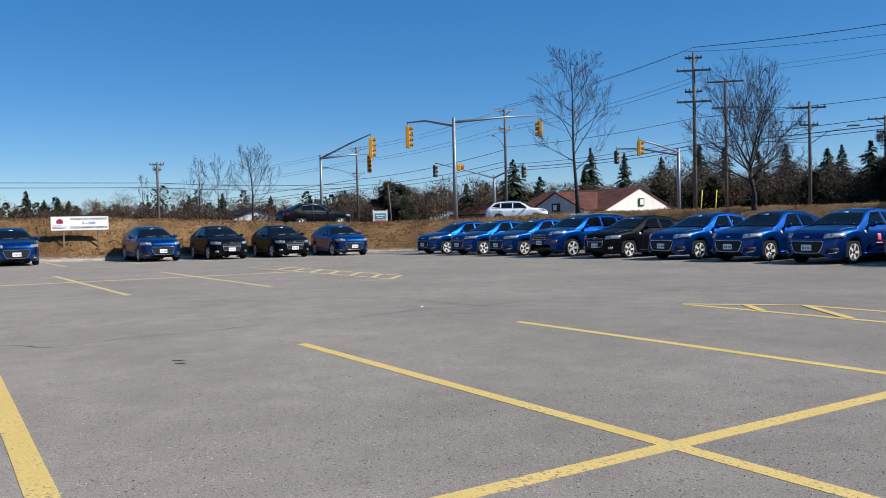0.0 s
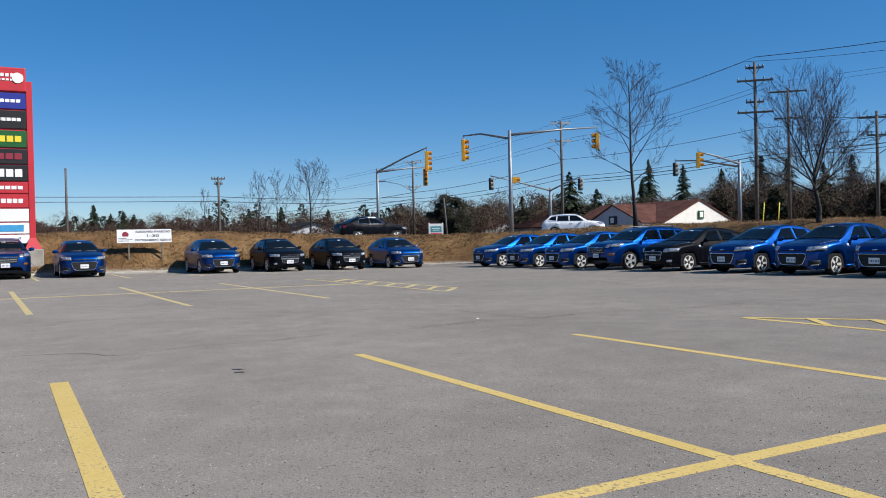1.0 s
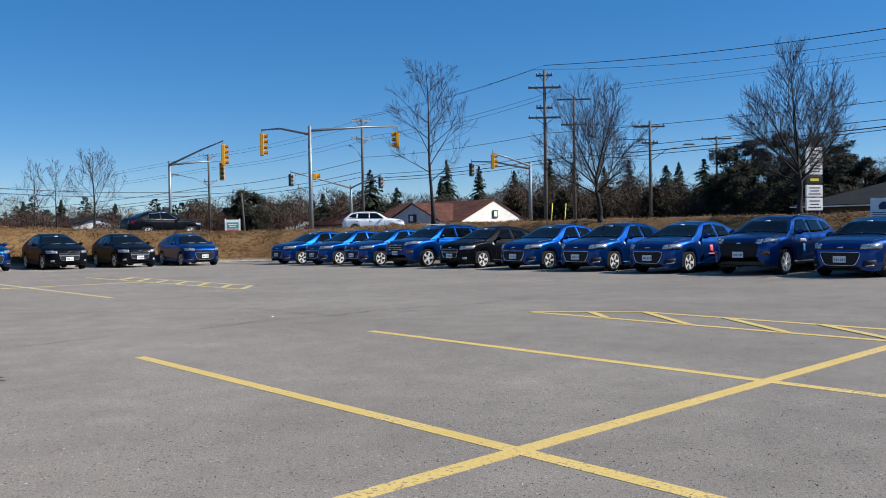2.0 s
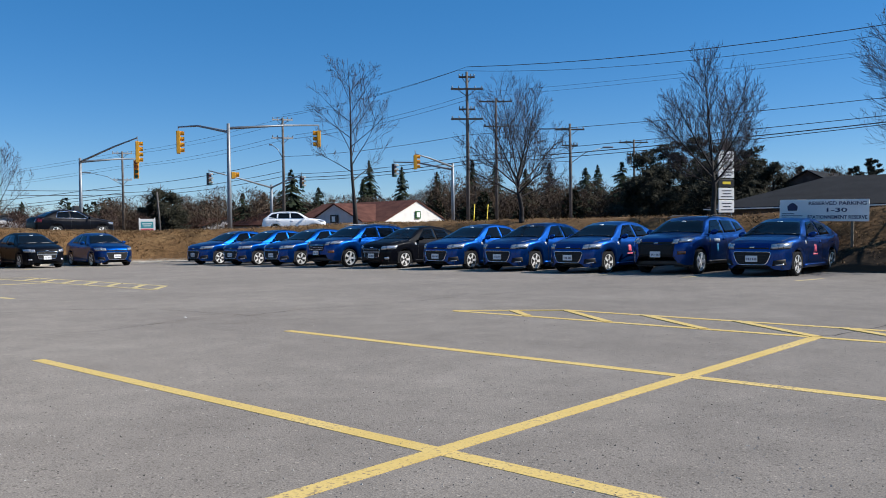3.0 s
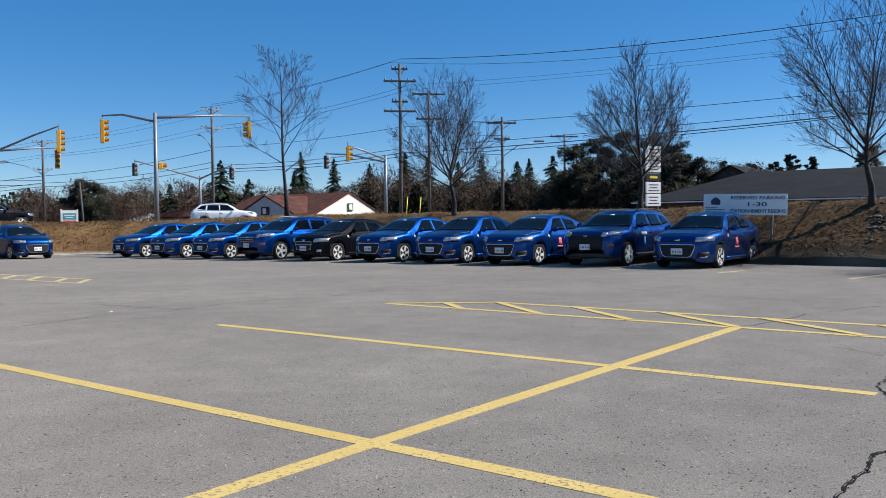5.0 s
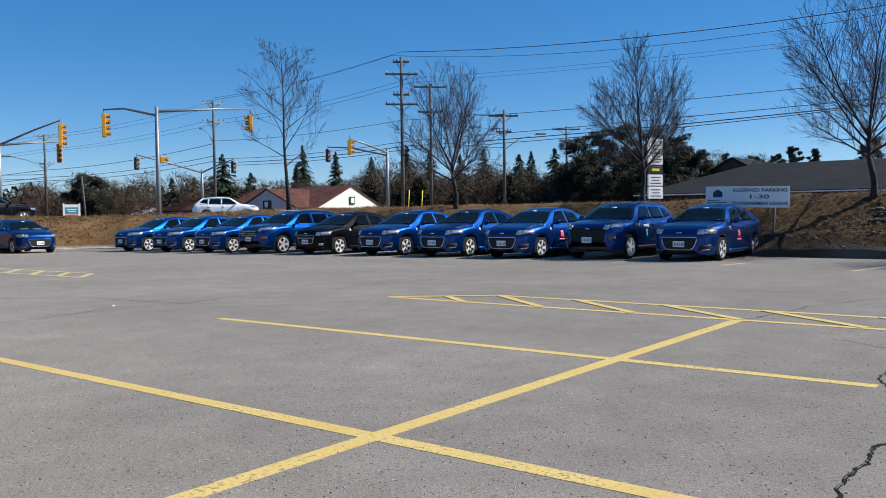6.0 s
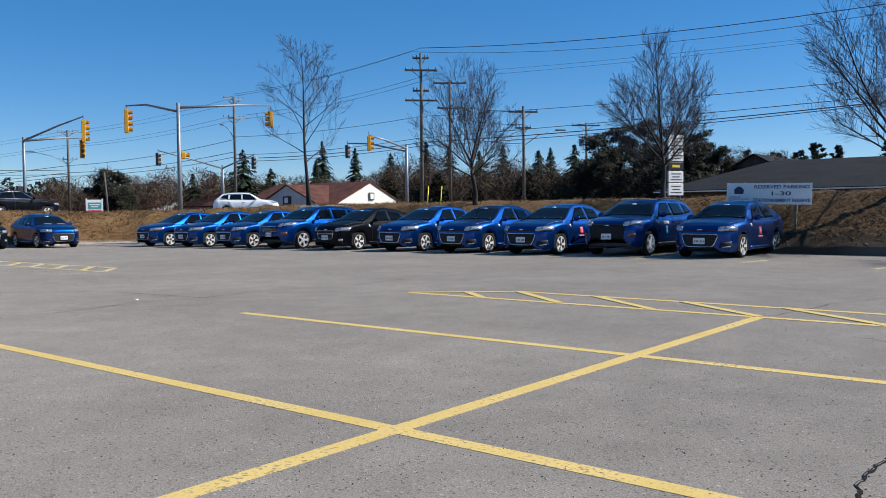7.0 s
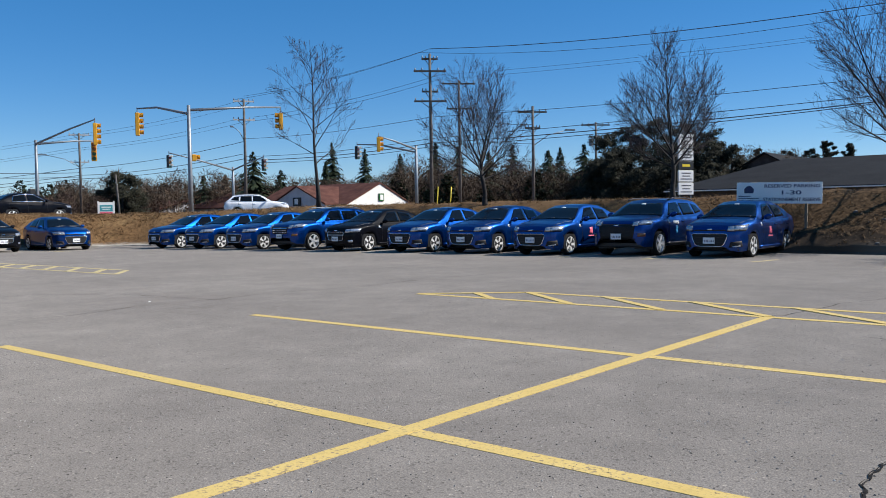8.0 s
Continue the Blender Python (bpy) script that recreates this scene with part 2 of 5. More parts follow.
def thing(name, label, category, m=None, group="", kind=""):
    ob = new(name)
    ob.empty_display_size = 0.2
    if m is not None:
        ob.matrix_world = m
    return tagged(ob, label, category, group, kind)


def from_lists(verts, faces):
    bm = bmesh.new()
    vs = [bm.verts.new(v) for v in verts]
    for f in faces:
        try:
            bm.faces.new([vs[i] for i in f])
        except ValueError:
            pass
    return bm


def box(bm, lo, hi, bevel=0.0, m=None):
    r = bmesh.ops.create_cube(bm, size=1.0)
    c = [(a + b) / 2 for a, b in zip(lo, hi)]
    s = [b - a for a, b in zip(lo, hi)]
    vs = r["verts"]
    for v in vs:
        v.co = Vector((c[0] + v.co.x * s[0], c[1] + v.co.y * s[1], c[2] + v.co.z * s[2]))
    if bevel:
        es = list({e for v in vs for e in v.link_edges})
        r2 = bmesh.ops.bevel(bm, geom=es, offset=bevel, segments=2, affect="EDGES", profile=0.5)
        vs = list({v for f in r2["faces"] for v in f.verts} | {v for v in vs if v.is_valid})
    if m is not None:
        for v in vs:
            v.co = m @ v.co
    return bm


def boxes(*specs, bevel=0.0):
    bm = bmesh.new()
    for lo, hi in specs:
        box(bm, lo, hi, bevel)
    return bm


def tube(bm, pts, radii, sides=8, caps=True):
    """A tapered tube through points."""
    rings = []
    for i, p in enumerate(pts):
        p = Vector(p)
        a, b = Vector(pts[max(i - 1, 0)]), Vector(pts[min(i + 1, len(pts) - 1)])
        d = (b - a).normalized()
        u = d.orthogonal().normalized() if abs(d.z) > 0.98 else d.cross(Vector((0, 0, 1))).normalized()
        w = d.cross(u)
        rings.append([bm.verts.new(p + (u * math.cos(k * 2 * math.pi / sides) + w * math.sin(k * 2 * math.pi / sides)) * radii[i]) for k in range(sides)])
    for r1, r2 in zip(rings, rings[1:]):
        for k in range(sides):
            bm.faces.new((r1[k], r1[(k + 1) % sides], r2[(k + 1) % sides], r2[k]))
    if caps and sides > 2:
        bm.faces.new(rings[0][::-1])
        bm.faces.new(rings[-1])
    return bm


def tubes(*specs, sides=8):
    bm = bmesh.new()
    for pts, radii in specs:
        tube(bm, pts, radii, sides)
    return bm


def lathe(profile, n=28, axis="X"):
    """A ring of revolution about local X from (offset, radius) pairs, closed round the profile."""
    bm = bmesh.new()
    rings = [[bm.verts.new((o, r * math.cos(k * 2 * math.pi / n), r * math.sin(k * 2 * math.pi / n))) for k in range(n)] for o, r in profile]
    for a, b in zip(rings, rings[1:]):
        for k in range(n):
            bm.faces.new((a[k], a[(k + 1) % n], b[(k + 1) % n], b[k]))
    return bm


# ---- the ground: the lot falls a little to its far corner, a grass bank closes it, a road lies behind ----
FOOT_X, FOOT_Y, TURN_R = 24.4, 40.0, 5.0
ROAD_Z = 1.1


def smooth(a, b, v):
    v = min(max((v - a) / (b - a), 0), 1)
    return v * v * (3 - 2 * v)


def lot_z(x, y):
    return -0.0068 * min(max(0, y - 8), 40) * min(max(x / 18, 0), 1.1) - 0.045 * smooth(14, 22, x) * (1 - smooth(8, 20, y))


def past_foot(x, y):
    qx, qy = x - FOOT_X + TURN_R, y - FOOT_Y + TURN_R
    return math.hypot(max(qx, 0), max(qy, 0)) + min(max(qx, qy), 0) - TURN_R


def ground_z(x, y):
    s = past_foot(x, y)
    base = lot_z(x, y)
    if s <= 0:
        return base
    crest = 1.62 + 0.2 * (1 - smooth(8, 20, x)) - 0.26 * math.exp(-((x - y + 19) / 11) ** 2)
    rise = smooth(-0.6, 3.4, s) * 1.0
    rise = (rise - smooth(-0.6, 3.4, 0)) / (1 - smooth(-0.6, 3.4, 0))
    crest += 0.22 * (1 - smooth(2, 13, y))
    z = base + (crest - base) * rise
    # worn-away edge where the bank meets the lot
    z += (0.19 + 0.07 * noise.noise(Vector((3, y * 1.3, 1)))) * smooth(0.02, 0.12, s) * (1 - smooth(0.3, 2.4, s)) * (1 - smooth(7.2, 8.2, y)) * smooth(20, 24, x)
    z += (ROAD_Z - 0.06 - crest) * smooth(5.0, 7.0, s)
    if 0.2 < s < 6.5:
        fade = smooth(0.2, 1.2, s) * (1 - smooth(5.2, 6.5, s))
        z += fade * 0.11 * noise.noise(Vector((x * 0.9, y * 0.9, 3))) + fade * 0.06 * noise.noise(Vector((x * 3.1, y * 3.1, 9)))
    return z


def steps(lo, hi, step, far):
    v = [i * step for i in range(round(lo / step), round(hi / step) + 1)]
    out, d, a = [], 4.0, hi
    while a < far:
        a += d
        d *= 1.7
        out.append(a)
    left, d, a = [], 4.0, lo
    while a > -far:
        a -= d
        d *= 1.7
        left.append(a)
    return left[::-1] + v + out


gx, gy = steps(-6, 33, 0.35, 3500), steps(-4, 49, 0.35, 3500)
gx = sorted(gx + [FOOT_X + 0.02, FOOT_X + 0.06, FOOT_X + 0.12, FOOT_X + 0.25])
verts = [(x, y, ground_z(x, y)) for y in gy for x in gx]
nx = len(gx)
faces = [(j * nx + i, j * nx + i + 1, (j + 1) * nx + i + 1, (j + 1) * nx + i) for j in range(len(gy) - 1) for i in range(nx - 1)]
gme = bpy.data.meshes.new("ground")
gme.from_pydata(verts, [], faces)
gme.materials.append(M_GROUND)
at = gme.attributes.new("edge", "FLOAT", "POINT")
at.data.foreach_set("value", [past_foot(x, y) for x, y, z in verts])
# fallen leaves lie under the row of trees; the mask also paints in this bank's shade
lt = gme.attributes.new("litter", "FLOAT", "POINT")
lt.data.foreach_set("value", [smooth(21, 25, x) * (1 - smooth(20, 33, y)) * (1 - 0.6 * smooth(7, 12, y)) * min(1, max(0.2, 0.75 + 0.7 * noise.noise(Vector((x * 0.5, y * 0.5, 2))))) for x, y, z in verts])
for p in gme.polygons:
    p.use_smooth = True
tagged(new("ground", gme), "worn grey asphalt parking lot with a dry grass bank", "ground", kind="structure")


def foot_line(off, x0=-30.0, y0=-30.0):
    """Points along the foot of the bank, moved outwards by off."""
    pts = [(x, FOOT_Y + off) for x in np.linspace(x0, FOOT_X - TURN_R, 40)]
    for k in range(1, 12):
        a = math.pi / 2 * (1 - k / 12)
        pts.append((FOOT_X - TURN_R + (TURN_R + off) * math.cos(a), FOOT_Y - TURN_R + (TURN_R + off) * math.sin(a)))
    return pts + [(FOOT_X + off, y) for y in np.linspace(FOOT_Y - TURN_R, y0, 48)]


def kerb():
    bm = bmesh.new()
    rows = []
    for off, up in ((-0.1, -0.05), (-0.1, 0.07), (-0.07, 0.09), (0.1, 0.09), (0.12, -0.05)):
        rows.append([bm.verts.new((x, y, lot_z(x, y) + up)) for x, y in foot_line(off, y0=31.0)])
    for a, b in zip(rows, rows[1:]):
        for i in range(len(a) - 1):
            bm.faces.new((a[i], a[i + 1], b[i + 1], b[i]))
    return tagged(mesh_object("kerb", bm, M_KERB, False), "low worn concrete kerb at the foot of the bank", "kerb", kind="structure")


kerb()


def slab(name, x0, x1, y0, y1, z, material, label):
    bm = boxes(((x0, y0, z - 0.3), (x1, y1, z)))
    return tagged(mesh_object(name, bm, material, False), label, "road", kind="structure")


slab("road_1", 31.5, 46.5, -120, 400, ROAD_Z, M_ROAD, "grey asphalt road behind the grass bank")
slab("road_2", -160, 31.496, 46.5, 60.5, ROAD_Z, M_ROAD, "grey asphalt road meeting the crossing")


# ---- painted lines ----
def ribbon(pts, width, lift=0.004):
    bm = bmesh.new()
    for (xa, ya), (xb, yb) in zip(pts, pts[1:]):
        d = Vector((xb - xa, yb - ya, 0))
        n = max(1, int(d.length / 1.0))
        side = Vector((-d.y, d.x, 0)).normalized() * width / 2
        prev = None
        for k in range(n + 1):
            p = Vector((xa, ya, 0)) + d * k / n
            j = 0.006 * noise.noise(p * 2.3)
            row = [bm.verts.new((p + side * (1 + j * 8) * s) + Vector((0, 0, lot_z(p.x, p.y) + lift))) for s in (-1, 1)]
            if prev:
                bm.faces.new((prev[0], row[0], row[1], prev[1]))
            prev = row
    bmesh.ops.recalc_face_normals(bm, faces=bm.faces)
    for f in bm.faces:
        if f.normal.z < 0:
            f.normal_flip()
    rim = [e for e in bm.edges if len(e.link_faces) == 1]
    for v in bmesh.ops.extrude_edge_only(bm, edges=rim)["geom"]:
        if isinstance(v, bmesh.types.BMVert):
            v.co.z -= lift + 0.003
    return bm


def paint_line(pts, width=0.122, lift=0.0025, label="worn yellow painted stall line on asphalt", material=M_LINE):
    return tagged(mesh_object("parking_line", ribbon(pts, width, lift), material, False), label, "parking line", "stall lines", "structure")


for xa, x, y0, y1, w in ((0.37, 0.64, -2.0, 8.5, 0.155), (3.6, 3.64, -2.0, 8.5, 0.122), (6.6, 6.6, 1.3, 8.475, 0.122)):
    paint_line([(xa, y0), (x, y1)], w)
paint_line([(-12, 3.2), (9.66, 3.27)], lift=0.0045, label="long yellow line between two rows of stalls")
for x in (0.85, 3.76, 6.75):
    paint_line([(x, 17.3), (x, 26.6)], 0.13, label="faded yellow stall line on asphalt", material=M_LINE_OLD)
paint_line([(-20, 22.8), (9.85, 22.9)], 0.1, 0.007, "thin pale yellow line between two rows of stalls", M_LINE_OLD)
for x in (21.0, 18.0, 15.0, 12.0, 9.0, 6.2, 3.0, 0.0):
    if x < 19:
        paint_line([(x - 1.0, 34.0), (x - 1.0, 39.6)], 0.1, label="faded yellow stall line between parked cars", material=M_LINE_OLD)
for x0, x1, y in ((19.2, 21.3, 4.05), (20.0, 21.3, 7.1), (20.2, 22.0, 10.0), (20.2, 22.0, 12.55), (20.2, 22.0, 15.1), (20.2, 22.0, 17.7), (20.2, 22.0, 20.5)):
    paint_line([(x0, y), (x1, y - 0.15 * (x1 - x0))], 0.1, label="faded yellow stall line between parked cars", material=M_LINE_OLD)


def hatched_box(outline, bars, label, material):
    ob = thing("hatched_island", label, "road marking", kind="structure")
    for i, (a, b) in enumerate(zip(outline, outline[1:])):
        part("border_line", ribbon([a, b], 0.12, 0.004 + 0.003 * (i % 2)), material, ob)
    for a, b in bars:
        part("bar", ribbon([a, b], 0.12, 0.009), material, ob)


hatched_box([(9.7, -3.0), (9.7, 8.5), (10.74, 7.15), (10.74, -3.0)],
            [((10.24, 7.8), (9.72, 7.13))] + [((10.74, 7.2 - 1.3 * k), (9.72, 5.86 - 1.3 * k)) for k in range(0, 7)],
            "yellow hatched island painted on the asphalt", M_LINE)
hatched_box([(9.82, 27.4), (9.82, 17.5), (10.75, 18.65), (10.75, 26.4), (9.82, 27.4)],
            [((10.75, 20.9 + 1.25 * k), (9.82, 19.7 + 1.25 * k)) for k in range(-1, 5)],
            "faded yellow painted island with cross bars", M_LINE_OLD)


# ---- cracks, patches and grit ----
def crack(pts, width, label="dark crack in the asphalt", step=0.16, wander=0.035):
    rnd = random.Random(len(pts) * 7 + int(pts[0][0] * 10))
    fine = []
    for (xa, ya), (xb, yb) in zip(pts, pts[1:]):
        n = max(2, int(math.hypot(xb - xa, yb - ya) / step))
        for k in range(n):
            f = k / n
            fine.append((xa + (xb - xa) * f + rnd.uniform(-wander, wander), ya + (yb - ya) * f + rnd.uniform(-wander, wander)))
    fine.append(pts[-1])
    bm = bmesh.new()
    prev = None
    for i, (x, y) in enumerate(fine):
        a, b = fine[max(i - 1, 0)], fine[min(i + 1, len(fine) - 1)]
        d = Vector((b[0] - a[0], b[1] - a[1], 0)).normalized()
        w = width * rnd.uniform(0.25, 1.0)
        row = [bm.verts.new((x - d.y * w / 2 * s, y + d.x * w / 2 * s, lot_z(x, y) + 0.004)) for s in (1, -1)]
        if prev:
            bm.faces.new((prev[0], prev[1], row[1], row[0]))
        prev = row
    return tagged(mesh_object("pavement_crack", bm, M_CRACK, False), label, "crack", "cracks", "structure")


crack([(-2, 11.2), (0.93, 10.7), (1.37, 10.12), (2.27, 10.4), (3.29, 10.39), (4.28, 10.6), (5.36, 10.4), (6.5, 10.75)], 0.017)
crack([(4.3, 14.5), (6.28, 13.9), (7.24, 12.7), (7.46, 10.5)], 0.02)
crack([(7.46, 10.5), (8.59, 10.65), (10.14, 10.2), (11.46, 10.3), (14.0, 10.0)], 0.018)
for strand, (dx, dy, wide) in enumerate(((0.0, 0.0, 0.016), (0.012, 0.012, 0.008))):
    crack([(x + dx, y + dy) for x, y in ((3.30, 0.93), (3.75, 0.96), (4.02, 0.97), (4.12, 1.01), (4.22, 1.0), (4.42, 1.01), (4.60, 0.98), (4.80, 1.0), (4.93, 1.01), (5.04, 0.97), (5.35, 0.95), (5.9, 1.0), (6.25, 1.12), (6.53, 1.2), (6.8, 1.31), (7.0, 1.36), (7.2, 1.33), (7.37, 1.36), (8.0, 1.22))],
          wide, "ragged dark crack in the asphalt", 0.03, 0.013)
crack([(9.73, 3.42), (9.95, 3.17), (11.56, 2.97), (13.11, 2.42)], 0.016)
crack([(8.73, 2.05), (8.6, 1.8), (8.42, 1.57)], 0.014)
crack([(-1.5, 15.1), (0.6, 15.3), (2.4, 15.0), (3.3, 15.9)], 0.013)


def grit():
    rnd = random.Random(5)
    bm = bmesh.new()
    for _ in range(4200):
        r, a = 2.2 + 10.8 * rnd.random() ** 1.4, radians(rnd.uniform(-2, 84))
        x, y = r * math.sin(a), r * math.cos(a)
        s = rnd.uniform(0.003, 0.0075)
        z = lot_z(x, y) + 0.001
        b = [bm.verts.new((x + s * math.cos(k * 1.57 + a) * rnd.uniform(0.6, 1.2), y + s * math.sin(k * 1.57 + a), z)) for k in range(4)]
        t = bm.verts.new((x, y, z + s * 0.8))
        for k in range(4):
            bm.faces.new((b[k], b[(k + 1) % 4], t))
    return tagged(mesh_object("grit", bm, foliage("grit", (0.05, 0.046, 0.042), (0.5, 0.47, 0.43)), False), "loose grit scattered on the asphalt", "grit", kind="stuff")


grit()


def dry_grass():
    rnd = random.Random(11)
    vs, fs = [], []
    n = 0
    while n < 26000:
        if rnd.random() < 0.5:
            x, y = rnd.uniform(-4, 26), rnd.uniform(40.1, 46)
        else:
            x, y = rnd.uniform(20, 30), rnd.uniform(-2, 46)
        s = past_foot(x, y)
        if not 0.25 < s < 5.5 or (x > 23 and y < 26 and rnd.random() < 0.65) or noise.noise(Vector((x * 0.6, y * 0.6, 0))) < rnd.uniform(-0.7, 0.3):
            continue
        z = ground_z(x, y)
        for _ in range(3):
            a, h = rnd.uniform(0, 6.28), rnd.uniform(0.03, 0.11)
            dx, dy = math.cos(a), math.sin(a)
            lean = rnd.uniform(0.6, 2.0) * h
            i = len(vs)
            vs += [(x - dy * 0.012, y + dx * 0.012, z - 0.02), (x + dy * 0.012, y - dx * 0.012, z - 0.02), (x + dx * lean, y + dy * lean, z + h)]
            fs.append((i, i + 1, i + 2))
            x += rnd.uniform(-0.05, 0.05)
            y += rnd.uniform(-0.05, 0.05)
        n += 1
    me = bpy.data.meshes.new("dry_grass")
    me.from_pydata(vs, [], fs)
    me.materials.append(M_STRAW)
    tagged(new("dry_grass", me), "matted straw-coloured dead grass on the bank", "grass", kind="stuff")


dry_grass()


def leaf_litter():
    """Curled dead leaves lying among the grass under the trees."""
    rnd = random.Random(17)
    vs, fs = [], []
    while len(fs) < 26000:
        x, y = rnd.uniform(24.5, 29.5), rnd.uniform(-3, 31)
        if rnd.random() > 0.35 + 0.9 * noise.noise(Vector((x * 0.8, y * 0.8, 6))) + 0.3 * (y < 9) - 0.25 * (y > 12):
            continue
        z, a, w = ground_z(x, y) + 0.012, rnd.uniform(0, 6.283), rnd.uniform(0.014, 0.038)
        c, d = math.cos(a) * w, math.sin(a) * w
        lift = rnd.uniform(0.0, 0.035)
        i = len(vs)
        vs += [(x - c, y - d, z), (x + d * 0.6, y - c * 0.6, z + lift * 0.4), (x + c, y + d, z + lift), (x - d * 0.6, y + c * 0.6, z + lift * 0.5)]
        fs += [(i, i + 1, i + 2), (i, i + 2, i + 3)]
    me = bpy.data.meshes.new("leaf_litter")
    me.from_pydata(vs, [], fs)
    me.materials.append(foliage("dead_leaves", (0.035, 0.022, 0.013), (0.16, 0.098, 0.052)))
    tagged(new("leaf_litter", me), "brown fallen leaves scattered under the bare trees", "leaves", kind="stuff")


leaf_litter()


def rubble():
    """Broken grey stones round the foot of the large tree."""
    rnd = random.Random(23)
    bm = bmesh.new()
    for _ in range(110):
        x, y = rnd.gauss(26.2, 0.45), rnd.gauss(4.3, 0.7)
        r = rnd.uniform(0.02, 0.07)
        vs = bmesh.ops.create_icosphere(bm, subdivisions=1, radius=r)["verts"]
        q = Vector((rnd.uniform(0.7, 1.4), rnd.uniform(0.7, 1.4), rnd.uniform(0.45, 0.8)))
        for v in vs:
            k = 1 + rnd.uniform(-0.18, 0.18)
            v.co = Vector((x + v.co.x * q.x * k, y + v.co.y * q.y * k, ground_z(x, y) + r * 0.15 + v.co.z * q.z * k))
    ob = mesh_object("rubble", bm, foliage("rubble_stone", (0.045, 0.042, 0.04), (0.16, 0.15, 0.14)), False)
    tagged(ob, "small broken grey stones lying below the tree", "stones", kind="stuff")


rubble()


def oil_stain(x, y, rx, ry, turn, seed):
    rnd = random.Random(seed)
    bm = bmesh.new()
    ring = []
    for k in range(22):
        a = k * 2 * math.pi / 22
        r = rnd.uniform(0.65, 1.15)
        p = Matrix.Rotation(radians(turn), 2) @ Vector((rx * r * math.cos(a), ry * r * math.sin(a)))
        ring.append(bm.verts.new((x + p.x, y + p.y, lot_z(x, y) + 0.004)))
    bm.faces.new(ring)
    tagged(mesh_object("oil_stain", bm, M_OIL, False), "dark oil stain on the asphalt", "stain", "oil stains", "structure")


oil_stain(2.24, 8.24, 0.08, 0.03, -30, 2)
oil_stain(2.2, 8.05, 0.06, 0.03, -30, 5)
scrap = bmesh.new()
bmesh.ops.create_icosphere(scrap, subdivisions=1, radius=0.022)
for v in scrap.verts:
    v.co = Vector((v.co.x * 1.3, v.co.y, abs(v.co.z) * 0.7 + 0.002)) * (1 + 0.3 * noise.noise(v.co * 40))
scrap_ob = mesh_object("paper_scrap", scrap, M_SIGN, False)
scrap_ob.location = (6.73, 11.02, lot_z(6.73, 11.02))
tagged(scrap_ob, "small crumpled scrap of white paper on asphalt", "litter")


# ---- cars: front towards local -y, left side towards +x, origin on the ground ----
from mathutils.bvhtree import BVHTree


def lerp_table(table, v):
    if v <= table[0][0]:
        return table[0][1]
    for (a, fa), (b, fb) in zip(table, table[1:]):
        if v <= b:
            k = (v - a) / (b - a)
            k = k * k * (3 - 2 * k) * 0.4 + k * 0.6
            return fa + (fb - fa) * k
    return table[-1][1]


SEDAN = dict(length=4.40, width=1.735, wheel_front=0.84, base=2.525, radius=0.315, sill=0.2,
             top=[(0, 0.68), (0.03, 0.765), (0.1, 0.835), (0.3, 0.905), (0.8, 0.985), (1.2, 1.03), (2.0, 1.01), (3.4, 1.04), (3.75, 1.09), (4.15, 1.09), (4.3, 1.05), (4.37, 0.92), (4.40, 0.8)],
             low=[(0, 0.3), (0.04, 0.2), (0.2, 0.17), (0.6, 0.2), (4.2, 0.22), (4.36, 0.3), (4.4, 0.42)],
             half=[(0, 0.42), (0.03, 0.54), (0.1, 0.66), (0.22, 0.75), (0.45, 0.832), (0.84, 0.868), (2.2, 0.868), (3.5, 0.86), (4.1, 0.8), (4.32, 0.72), (4.4, 0.6)],
             roof=[(1.02, 0.95), (1.12, 1.03), (1.95, 1.43), (2.2, 1.49), (2.6, 1.515), (3.0, 1.49), (3.3, 1.42), (3.95, 1.1), (4.05, 1.03)],
             belt=1.0, roof_half=0.53, glass=(1.2, 1.92), tail_glass=(3.42, 3.84),
             windows=[((1.58, 1.02), (2.52, 1.03), (2.52, 1.41), (2.1, 1.385)), ((2.6, 1.03), (3.34, 1.06), (3.2, 1.34), (2.6, 1.4))],
             doors=(1.5, 2.56, 3.5), tall_face=False)
SUV = dict(length=4.52, width=1.84, wheel_front=0.9, base=2.69, radius=0.35, sill=0.27,
           top=[(0, 0.8), (0.05, 0.9), (0.14, 0.97), (0.4, 1.03), (0.9, 1.09), (1.2, 1.12), (2.0, 1.1), (3.6, 1.14), (4.2, 1.14), (4.42, 1.1), (4.5, 0.95), (4.52, 0.85)],
           low=[(0, 0.5), (0.05, 0.34), (0.2, 0.27), (4.3, 0.3), (4.47, 0.4), (4.52, 0.5)],
           half=[(0, 0.5), (0.03, 0.62), (0.1, 0.73), (0.22, 0.81), (0.45, 0.885), (0.9, 0.92), (2.2, 0.92), (3.6, 0.91), (4.2, 0.87), (4.45, 0.8), (4.52, 0.7)],
           roof=[(1.0, 1.02), (1.1, 1.1), (1.85, 1.52), (2.1, 1.59), (2.7, 1.63), (3.4, 1.605), (3.85, 1.55), (4.3, 1.2), (4.4, 1.1)],
           belt=1.1, roof_half=0.6, glass=(1.2, 1.78), tail_glass=(3.95, 4.26),
           windows=[((1.52, 1.13), (2.5, 1.13), (2.5, 1.51), (2.0, 1.48)), ((2.58, 1.13), (3.4, 1.15), (3.34, 1.48), (2.58, 1.49)), ((3.48, 1.16), (4.02, 1.23), (3.78, 1.43), (3.46, 1.47))],
           doors=(1.45, 2.54, 3.5), tall_face=True)


